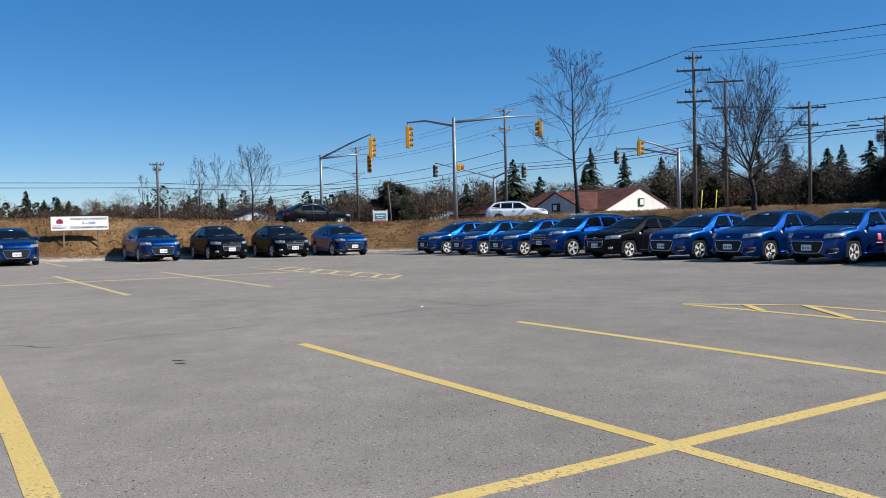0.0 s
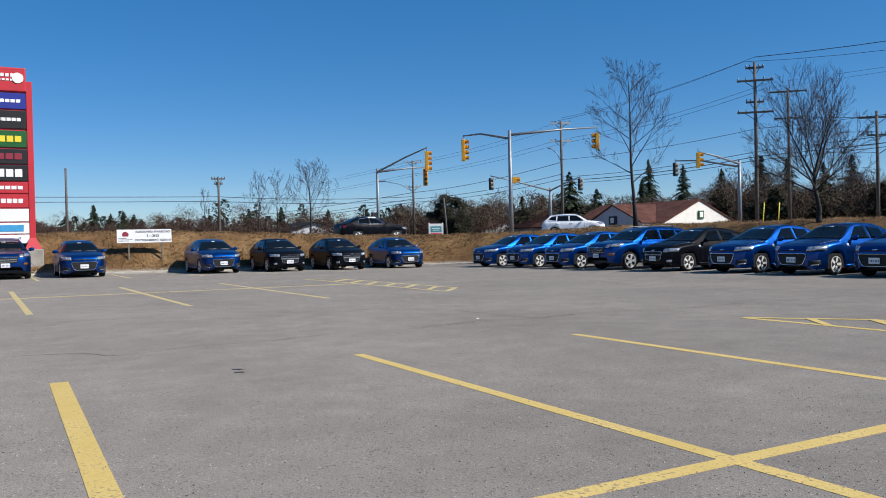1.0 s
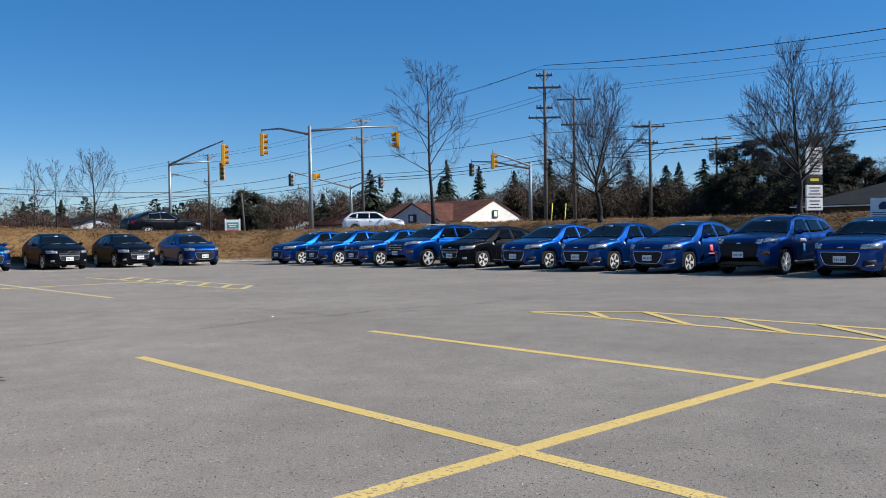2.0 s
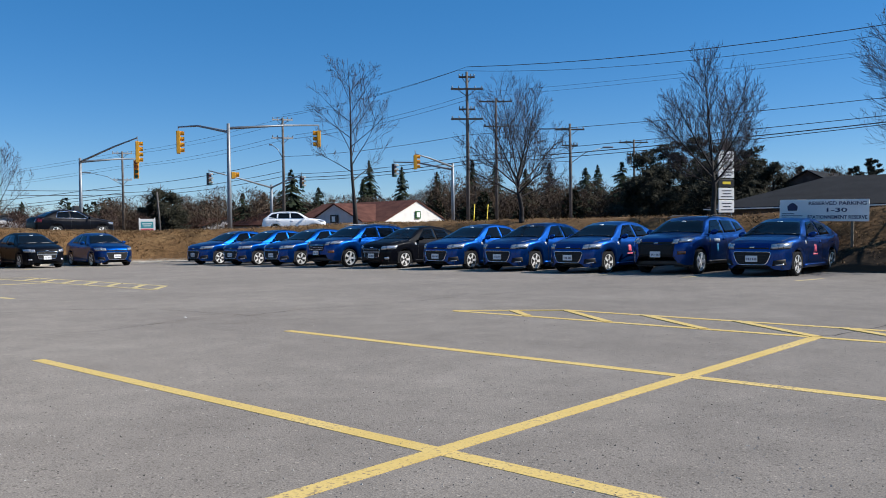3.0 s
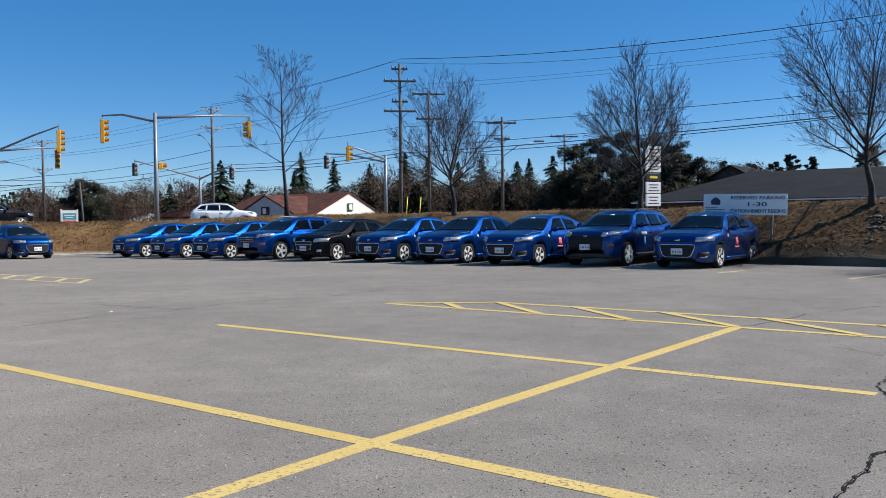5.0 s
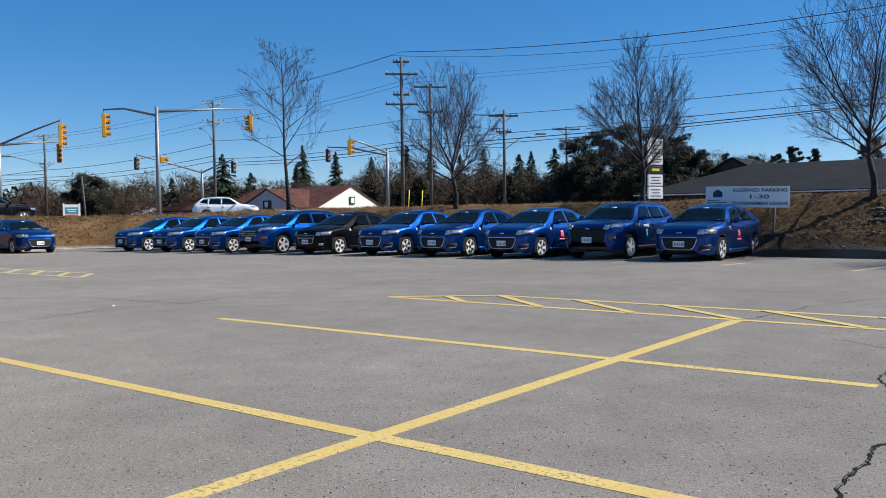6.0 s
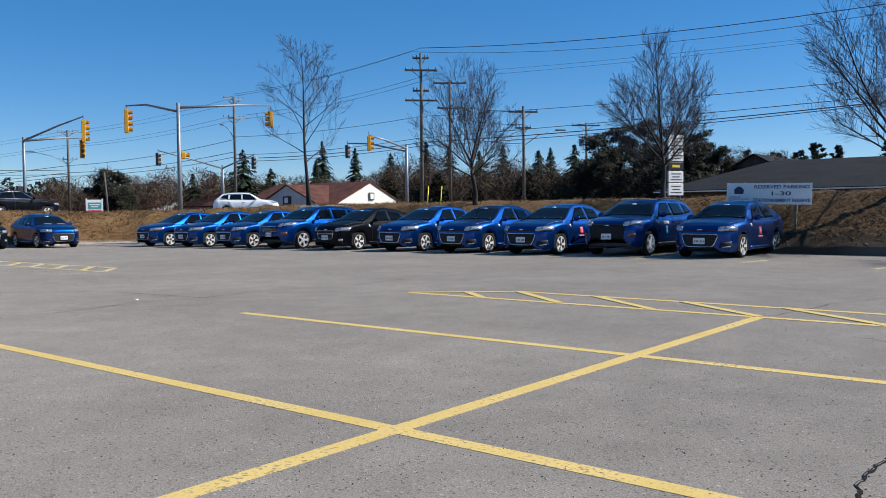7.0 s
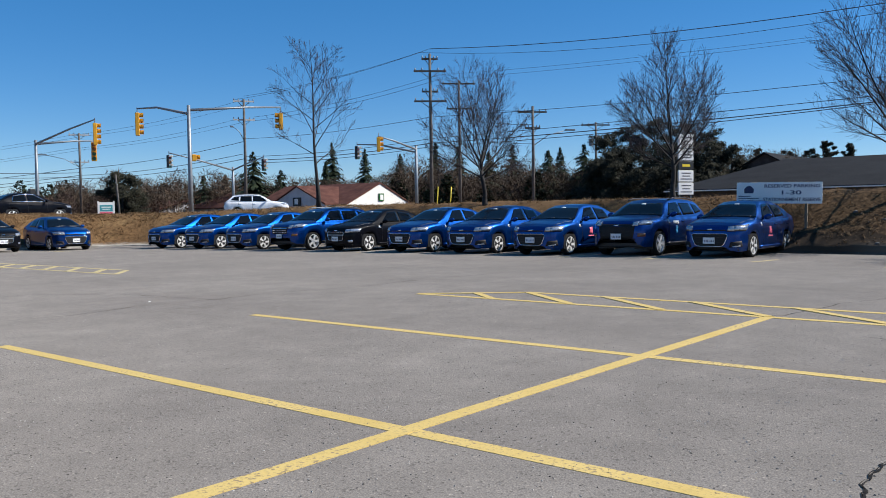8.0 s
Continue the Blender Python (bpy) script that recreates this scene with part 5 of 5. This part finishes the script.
# ---- buildings ----
def gabled(name, label, x0, x1, y0, y1, eave, ridge, along, wall, roof, over=0.35, hips=(0, 0), group="", category="house", low=0.0, windows=()):
    """A house with a pitched roof whose ridge runs along x or y; hips: how far the ridge ends stand in from the walls."""
    h = thing(name, label, category, pose((x0 + x1) / 2, (y0 + y1) / 2, low), group)
    lx, ly = (x1 - x0) / 2, (y1 - y0) / 2
    ez, rz = eave - low, ridge - low
    if along == "y":
        g = [(-lx, -ly), (lx, -ly), (lx, ly), (-lx, ly)]
        ends = [(0, -ly), (0, ly)]
    else:
        g = [(lx, -ly), (lx, ly), (-lx, ly), (-lx, -ly)]
        ends = [(lx, 0), (-lx, 0)]
    vs = [(x, y, 0) for x, y in g] + [(x, y, ez) for x, y in g] + [(x, y, rz) for x, y in ends]
    fs = [(0, 3, 2, 1), (1, 2, 6, 5), (3, 0, 4, 7)]
    fs += [(0, 1, 5, 8, 4)] if not hips[0] else [(0, 1, 5, 4)]
    fs += [(2, 3, 7, 9, 6)] if not hips[1] else [(2, 3, 7, 6)]
    part("wall", from_lists(vs, fs), wall, h)
    slope = (rz - ez) / (lx if along == "y" else ly)
    W, L = (lx if along == "y" else ly) + over, (ly if along == "y" else lx) + over
    e, t = ez - slope * over, 0.16
    a0, a1 = -L + hips[0], L - hips[1]
    R = lambda w, l, z: (w, l, z) if along == "y" else (-l, w, z)
    for s in (-1, 1):
        top = [R(s * W, -L, e + t), R(s * W, L, e + t), R(0, a1, rz + t), R(0, a0, rz + t)]
        bot = [(x, y, z - t + 0.02) for x, y, z in top]
        part("roof_slope", from_lists(top + bot, [(0, 1, 2, 3), (7, 6, 5, 4), (0, 4, 5, 1), (1, 5, 6, 2), (2, 6, 7, 3), (3, 7, 4, 0)]), roof, h)
    for k, (aa, ll) in enumerate(((a0, -L), (a1, L))):
        if hips[k]:
            top = [R(-W, ll, e + t), R(W, ll, e + t), R(0, aa, rz + t)]
            bot = [(x, y, z - t + 0.02) for x, y, z in top]
            part("roof_hip", from_lists(top + bot, [(0, 1, 2), (5, 4, 3), (0, 3, 4, 1), (1, 4, 5, 2), (2, 5, 3, 0)]), roof, h)
    return h


bank = gabled("bank_building", "white gabled building with a brown shingle roof", 58.6, 68.6, 61.0, 76.0, 2.1, 4.35, "y", M_SIDING, M_ROOFRED, over=0.1)
sg = part("wall_sign", boxes(((-0.28, -7.62, 2.55), (0.5, -7.55, 3.35)), bevel=0.02), M_PGREEN, bank, "small square framed sign")
part("sign_face", boxes(((-0.12, -7.65, 2.68), (0.34, -7.61, 3.22))), M_SIGN, sg)
# gable turned from the sun: its shade is put into the wall colour
wing = gabled("bank_wing", "gabled wing with walls painted shade-grey and a brown shingle roof", 57.0, 63.6, 62.2, 70.7, 2.2, 4.05, "x", M_GREYWALL, M_ROOFRED, over=0.1)
w2 = part("wall_sign", boxes(((-3.42, -0.7, 2.15), (-3.32, 0.5, 3.0)), bevel=0.02), M_TRIM, wing, "small dark wall sign")
part("sign_face", boxes(((-3.45, -0.3, 2.3), (-3.41, 0.2, 2.85))), M_SIGN, w2)
gabled("house", "low house with a brown hipped roof", 60, 72, 80.5, 90, 2.2, 4.0, "x", M_GREYWALL, M_ROOFRED, hips=(3.5, 3.5), group="houses behind the road")
gabled("house", "low grey house with a brown gabled roof", 56, 64, 90.5, 101, 2.0, 3.1, "y", M_GREYWALL, M_ROOFRED, group="houses behind the road")
store = gabled("store_building", "long low building with a grey hipped roof", 58, 78, -30, 25.8, 2.62, 4.87, "y", M_DARKWALL, M_ROOFGREY, over=0.7, hips=(9, 5.0), category="building")
part("fascia", boxes(((-10.76, -28.65, 2.49), (-10.71, 28.65, 2.57))), M_SIGN, store, "white fascia board under the eave")
gabled("store_building", "grey gabled roof behind the long building", 86, 104, 24.5, 33.5, 4.2, 6.7, "x", M_DARKWALL, M_ROOFGREY, category="building")
gabled("house", "small pale house with a grey roof far off", 33, 42, 100, 108, 2.2, 3.4, "y", M_GREYWALL, M_ROOFGREY, group="houses behind the road")


# ---- bare trees ----
def bare_tree(name, x, y, height, spread, seed, label, forks=16, trunk_r=0.12, clear=0.2, lean=(0, 0), twigs=1.0, up=1.0, group="bare trees", least=0.003, vase=0.0):
    """A leafless tree whose limbs fill an egg-shaped crown."""
    rnd = random.Random(seed)
    z0 = ground_z(x, y) - 0.1
    t = thing(name, label, "tree", pose(x, y, z0), group)
    wood, fine = bmesh.new(), bmesh.new()
    mid_z, half_z = height * (1 + clear) / 2, height * (1 - clear) / 2 * 1.04

    def inside(p):
        k = (p.z - mid_z) / half_z
        w = spread * (1.0 - (0.3 if k > 0 else -0.05) * k)
        cx, cy = lean[0] * p.z / height, lean[1] * p.z / height
        return ((p.x - cx) / w) ** 2 + ((p.y - cy) / w) ** 2 + abs(k) ** 2.3 < 1.0

    def shoot(bm, p, d, length, r, level):
        wish = length
        while length > 0.18 and not inside(p + (d + Vector((0, 0, 0.18))) * length):
            length *= 0.8
        if level > 1 and length < 0.5 * wish:
            return
        n = 5 if level == 1 else 4 if level == 2 else 3
        pts, rad = [p.copy()], [r]
        q, dd = p.copy(), d.copy()
        for k in range(n):
            dd = (dd + Vector((rnd.uniform(-1, 1), rnd.uniform(-1, 1), rnd.uniform(-0.3, 0.9))) * (0.08 if level == 1 else 0.09)).normalized()
            q = q + dd * length / n
            pts.append(q.copy())
            rad.append(max(least, r * (1 - 0.85 * (k + 1) / n)))
        tube(bm, pts, rad, 6 if level < 2 else 4 if level == 2 else 3, False)
        if level >= 4 or length < 0.2:
            return
        kids = max(2, round({1: 14 if vase else 9, 2: 7, 3: 5}[level] * twigs))
        for i in range(kids):
            f = 0.18 + 0.8 * (i + rnd.random()) / kids
            k = min(int(f * n), n - 1)
            base = pts[k].lerp(pts[k + 1], f * n - k)
            along = (pts[k + 1] - pts[k]).normalized()
            side = along.orthogonal().normalized()
            side.rotate(Matrix.Rotation(rnd.uniform(0, 6.283), 3, along))
            ang = rnd.uniform(0.4, 0.9)
            nd = (along * math.cos(ang) + side * math.sin(ang) + Vector((0, 0, 0.25))).normalized()
            shoot(wood if level < 2 else fine, base, nd, length * rnd.uniform(0.35, 0.62) * (1.2 - 0.5 * f), max(least, r * 0.36 * (1.1 - 0.5 * f)), level + 1)

    pts, rad = [], []
    reach = vase if vase else 0.9
    for k in range(11):
        f = k / 10
        wob = 0.035 * height * f * (1 - f)
        pts.append(Vector((lean[0] * f * reach + wob * math.sin(f * 7 + seed), lean[1] * f * reach + wob * math.cos(f * 6 + seed), height * reach * f)))
        rad.append((trunk_r * (1 - 0.35 * f) if vase else trunk_r * (1 - f) ** 1.25 + 0.007) + (0.04 if k == 0 else 0.015 if k == 1 else 0))
    tube(wood, pts, rad, 9, True)
    for i in range(forks):
        if vase:
            f = 0.55 + 0.45 * (i + rnd.random() * 0.8) / forks if i < forks - 2 else 0.98
        else:
            f = clear + (0.86 - clear) * (i + rnd.random() * 0.8) / forks
        k = min(int(f * 10), 9)
        base = pts[k].lerp(pts[k + 1], f * 10 - k)
        a = i * 2.4 + rnd.uniform(-0.5, 0.5)
        if vase:
            d = Vector((math.cos(a), math.sin(a), up * ((0.35 + 1.5 * i / forks) * rnd.uniform(0.8, 1.25) if i < forks - 2 else 4.0))).normalized()
            shoot(wood, base, d, (height - base.z) * rnd.uniform(0.85, 1.0), trunk_r * rnd.uniform(0.28, 0.42), 1)
        else:
            d = Vector((math.cos(a), math.sin(a), up * rnd.uniform(0.7, 1.3) * (0.75 + 0.8 * f))).normalized()
            shoot(wood, base, d, (height - base.z) * 0.95 * rnd.uniform(0.75, 1.0), trunk_r * 0.36 * (1 - 0.7 * f), 1)
    part("trunk", wood, M_BARK, t, smooth=True)
    part("crown", fine, M_TWIG, t, "bare leafless twigs")
    return t


bare_tree("maple_tree", 27.4, 30.3, 9.0, 2.4, 3, "tall slender leafless tree on the grass bank", 15, 0.095, 0.27, (-0.25, 0.2), 0.7, 0.85, least=0.004)
bare_tree("maple_tree", 27.4, 20.4, 6.5, 2.55, 7, "leafless round-headed tree leaning a little on the bank", 12, 0.1, 0.18, (-0.15, 0.45), 0.98, 0.9, vase=0.3)
bare_tree("maple_tree", 27.5, 12.4, 6.0, 2.2, 12, "leafless round-headed tree on the grass bank", 13, 0.088, 0.2, (0, 0.2), 0.98, 1.0, vase=0.32)
bare_tree("maple_tree", 27.0, 5.1, 7.0, 2.8, 21, "large leafless tree at the top of the bank", 14, 0.095, 0.14, (0.0, 0.45), 0.98, 0.9, vase=0.3)
bare_tree("maple_tree", 27.0, -2.4, 7.0, 2.8, 25, "leafless tree further along the bank", 14, 0.13, 0.14, (0.0, 0.3), 1.0, 0.9, vase=0.3)
FAR = "trees beyond the road"
bare_tree("maple_tree", 23.2, 63.0, 7.2, 2.4, 31, "leafless tree beyond the road", 12, 0.1, 0.28, (0, 0), 0.58, 1.1, FAR, 0.007)
bare_tree("maple_tree", 21.6, 66.2, 6.4, 1.7, 33, "thin leafless tree beyond the road", 10, 0.06, 0.2, (0, 0), 0.45, 1.6, FAR, 0.007)
bare_tree("maple_tree", 20.6, 68.0, 6.4, 1.7, 35, "thin leafless tree beyond the road", 10, 0.06, 0.15, (0, 0), 0.45, 1.6, FAR, 0.007)
bare_tree("maple_tree", 17.8, 75.0, 5.6, 0.8, 37, "spindly leafless sapling beyond the road", 8, 0.045, 0.2, (0, 0), 0.45, 2.0, FAR, 0.007)


# ---- spruces ----
def spruce(x, y, height, width, seed, label="dark green spruce with drooping branches", ragged=0.42):
    rnd = random.Random(seed)
    z0 = ground_z(x, y)
    t = thing("spruce_tree", label, "tree", pose(x, y, z0 - 0.1), "spruces")
    part("trunk", tubes(([(0, 0, 0), (0, 0, height * 0.5), (0, 0, height)], [0.16, 0.1, 0.02]), sides=6), M_BARK, t)
    vs, fs = [], []
    layers = int(height * 3.6)
    for k in range(layers):
        f = k / layers
        zc = height * (0.1 + 0.9 * f)
        reach = width * 0.66 * (1 - f) ** 0.95 * rnd.uniform(1 - ragged, 1.15) + 0.06
        for i in range(max(6, int(15 * (1 - f * 0.5)))):
            a = rnd.uniform(0, 6.283)
            r = reach * rnd.uniform(0.65, 1.1)
            droop = r * rnd.uniform(0.15, 0.5) - 0.1
            d, s = Vector((math.cos(a), math.sin(a), 0)), Vector((-math.sin(a), math.cos(a), 0))
            for m in range(7):
                g = (m + 1) / 7
                p = d * r * g * rnd.uniform(0.8, 1.05) + Vector((0, 0, zc - droop * g))
                w, h = r * 0.085 * rnd.uniform(0.5, 1.4) + 0.04, 0.07 + 0.09 * rnd.random()
                n = len(vs)
                vs += [tuple(p - s * w), tuple(p + s * w), tuple(p + d * w * 1.4 - Vector((0, 0, h * 1.6))), tuple(p - d * w * 0.8 + Vector((0, 0, h)))]
                fs += [(n, n + 1, n + 2), (n, n + 3, n + 1)]
    me = bpy.data.meshes.new("crown")
    me.from_pydata(vs, [], fs)
    me.materials.append(M_NEEDLE)
    new("crown", me).parent = t
    return t


def pine(x, y, height, width, seed):
    """A broad evergreen: ragged clumps of needles on a forked stem."""
    rnd = random.Random(seed)
    t = thing("pine_tree", "broad dark evergreen with a rounded ragged crown", "tree", pose(x, y, ground_z(x, y) - 0.1), "pines")
    part("trunk", tubes(([(0, 0, 0), (0.1, 0, height * 0.5), (0, 0.1, height * 0.9)], [0.2, 0.14, 0.03]), sides=6), M_BARK, t)
    vs, fs = [], []
    for k in range(48):
        f = 0.08 + 0.9 * (k / 47)
        a = rnd.uniform(0, 6.283)
        off = width / 2 * math.sqrt(max(0.03, 1 - (f * 1.25 - 0.3) ** 2)) * rnd.uniform(0.2, 0.8)
        c = Vector((math.cos(a) * off, math.sin(a) * off, height * f))
        R = width * rnd.uniform(0.09, 0.19) * (1.1 - 0.4 * f)
        for _ in range(14):
            p = c + Vector((rnd.uniform(-1, 1), rnd.uniform(-1, 1), rnd.uniform(-0.6, 0.6))) * R * 0.6
            u = Vector((rnd.uniform(-1, 1), rnd.uniform(-1, 1), rnd.uniform(-1, 1))).normalized()
            s = u.orthogonal().normalized() * 0.2
            n = len(vs)
            vs += [tuple(p - s), tuple(p + s), tuple(p + u * 0.4)]
            fs.append((n, n + 1, n + 2))
        for _ in range(260):
            d = Vector((rnd.gauss(0, 1), rnd.gauss(0, 1), rnd.gauss(0, 0.75)))
            d = d.normalized() * R * rnd.uniform(0.35, 1.1)
            d.z *= 0.65
            p = c + d
            u = Vector((rnd.uniform(-1, 1), rnd.uniform(-1, 1), rnd.uniform(-0.8, 0.6))).normalized()
            s = u.orthogonal().normalized() * rnd.uniform(0.025, 0.06)
            e = u * rnd.uniform(0.12, 0.32)
            n = len(vs)
            vs += [tuple(p - s), tuple(p + s), tuple(p + e)]
            fs.append((n, n + 1, n + 2))
    me = bpy.data.meshes.new("crown")
    me.from_pydata(vs, [], fs)
    me.materials.append(M_PINE)
    new("crown", me).parent = t
    return t


def az(a, d):
    return d * math.sin(radians(a)), d * math.cos(radians(a))


# bearing from the lot, distance, height, width
for i, (a, d, h, w) in enumerate(((45.2, 105, 8.0, 2.8), (47.6, 105, 7.4, 3.4), (43.0, 115, 9.6, 4.0), (42.6, 112, 7.0, 3.6), (37.8, 100, 7.4, 4.6), (39.6, 108, 5.8, 4.0), (34.6, 110, 5.2, 3.4), (32.0, 118, 4.6, 3.2),
                                  (29.6, 92, 4.7, 4.3), (36.0, 125, 6.0, 4.0), (50.0, 112, 9.2, 5.0), (51.5, 118, 9.2, 5.5), (53.6, 105, 7.6, 4.5), (55.2, 115, 9.0, 4.2), (57.6, 100, 7.2, 4.4), (58.4, 110, 8.2, 3.8),
                                  (60.0, 95, 7.4, 5.4), (61.6, 90, 8.2, 5.6), (63.0, 92, 9.2, 5.6), (64.6, 88, 9.4, 5.5), (66.4, 92, 9.2, 5.4), (68.0, 95, 8.6, 5.2), (62.2, 84, 6.0, 5.5), (65.4, 82, 6.4, 5.5), (60.8, 86, 5.4, 4.6), (67.4, 86, 7.0, 5.5), (69.4, 92, 6.6, 4.6),
                                  (72.6, 130, 8.4, 3.4), (75.0, 125, 9.2, 3.0), (74.0, 135, 8.8, 3.4), (76.2, 128, 9.0, 2.6), (79.4, 120, 9.6, 5.0), (71.0, 140, 9.6, 2.2),
                                  (24.0, 130, 4.6, 3.4), (21.4, 130, 4.8, 3.0), (18.3, 120, 4.9, 2.4), (16.2, 125, 4.9, 2.4), (6.6, 125, 5.6, 3.4), (7.6, 130, 4.6, 3.4), (8.4, 135, 5.0, 3.0), (9.0, 135, 4.6, 3.0), (5.0, 135, 4.4, 4.0), (26.0, 135, 5.0, 4.0))):
    x, y = az(a, d)
    if 16 < i < 33 or i == 8:
        pine(x, y, h, w * 1.3, 100 + i)
    else:
        spruce(x, y, h * 1.05, w * 1.5, 100 + i)


# ---- far woods ----
def thicket(name, label, bearings, dist, height, count, seed, per, material, cone=False):
    rnd = random.Random(seed)
    vs, fs = [], []
    for _ in range(count):
        a, d = rnd.uniform(*bearings), rnd.uniform(*dist)
        x, y = az(a, d)
        z0 = ground_z(x, y)
        h = rnd.uniform(*height) * (0.85 + 0.5 * noise.noise(Vector((x * 0.04, y * 0.04, seed))))
        w = h * (rnd.uniform(0.3, 0.45) if cone else rnd.uniform(0.3, 0.55))
        for _ in range(per):
            b, f = rnd.uniform(0, 6.283), rnd.random()
            r = w * math.sqrt(rnd.random()) * ((1 - f) ** 0.7 if cone else math.sqrt(max(0.05, 1 - (1.5 * f - 0.6) ** 2)))
            p = Vector((x + math.cos(b) * r, y + math.sin(b) * r, z0 + h * f))
            if cone:
                up = Vector((math.cos(b) * 0.7, math.sin(b) * 0.7, rnd.uniform(-0.5, 0.5))) * rnd.uniform(0.3, 0.8)
                s = Vector((rnd.uniform(-1, 1), rnd.uniform(-1, 1), rnd.uniform(-0.6, 0.6))).normalized() * rnd.uniform(0.15, 0.4)
            else:
                up = Vector((rnd.uniform(-1, 1), rnd.uniform(-1, 1), rnd.uniform(0.0, 1.3))).normalized() * rnd.uniform(0.35, 0.85)
                s = Vector((rnd.uniform(-1, 1), rnd.uniform(-1, 1), rnd.uniform(-1, 1))).normalized() * rnd.uniform(0.016, 0.05)
            n = len(vs)
            vs += [tuple(p - s), tuple(p + s), tuple(p + up)]
            fs.append((n, n + 1, n + 2))
        n = len(vs)
        top = (x + rnd.uniform(-0.3, 0.3), y, z0 + h)
        vs += [(x - 0.08, y - 0.05, z0), (x + 0.08, y + 0.05, z0), top]
        fs.append((n, n + 1, n + 2))
    me = bpy.data.meshes.new(name)
    me.from_pydata(vs, [], fs)
    me.materials.append(material)
    return tagged(new(name, me), label, "woods", kind="stuff")


thicket("far_woods", "brown leafless woods far behind the road", (-8, 92), (130, 195), (3.0, 6.0), 800, 1, 340, M_THICK)
thicket("alder_thicket", "dense brown leafless thicket behind the poles", (26, 50), (104, 135), (2.8, 5.4), 340, 2, 460, M_THICK)
thicket("tall_thicket", "tall brown leafless woods behind the poles", (47, 74), (92, 128), (4.6, 7.8), 430, 5, 560, M_THICK)
thicket("dark_evergreens", "dark evergreens standing among bare woods", (46, 74), (90, 125), (3.0, 6.6), 75, 6, 600, M_NEEDLE, True)
thicket("reddish_scrub", "low reddish-brown scrub beyond the road", (2, 32), (95, 130), (1.4, 3.7), 210, 3, 320, foliage("red_scrub", (0.045, 0.027, 0.021), (0.09, 0.056, 0.044)))
thicket("evergreen_woods", "dark evergreen woods on the skyline", (-6, 92), (150, 205), (4.4, 7.6), 330, 8, 260, M_NEEDLE, True)
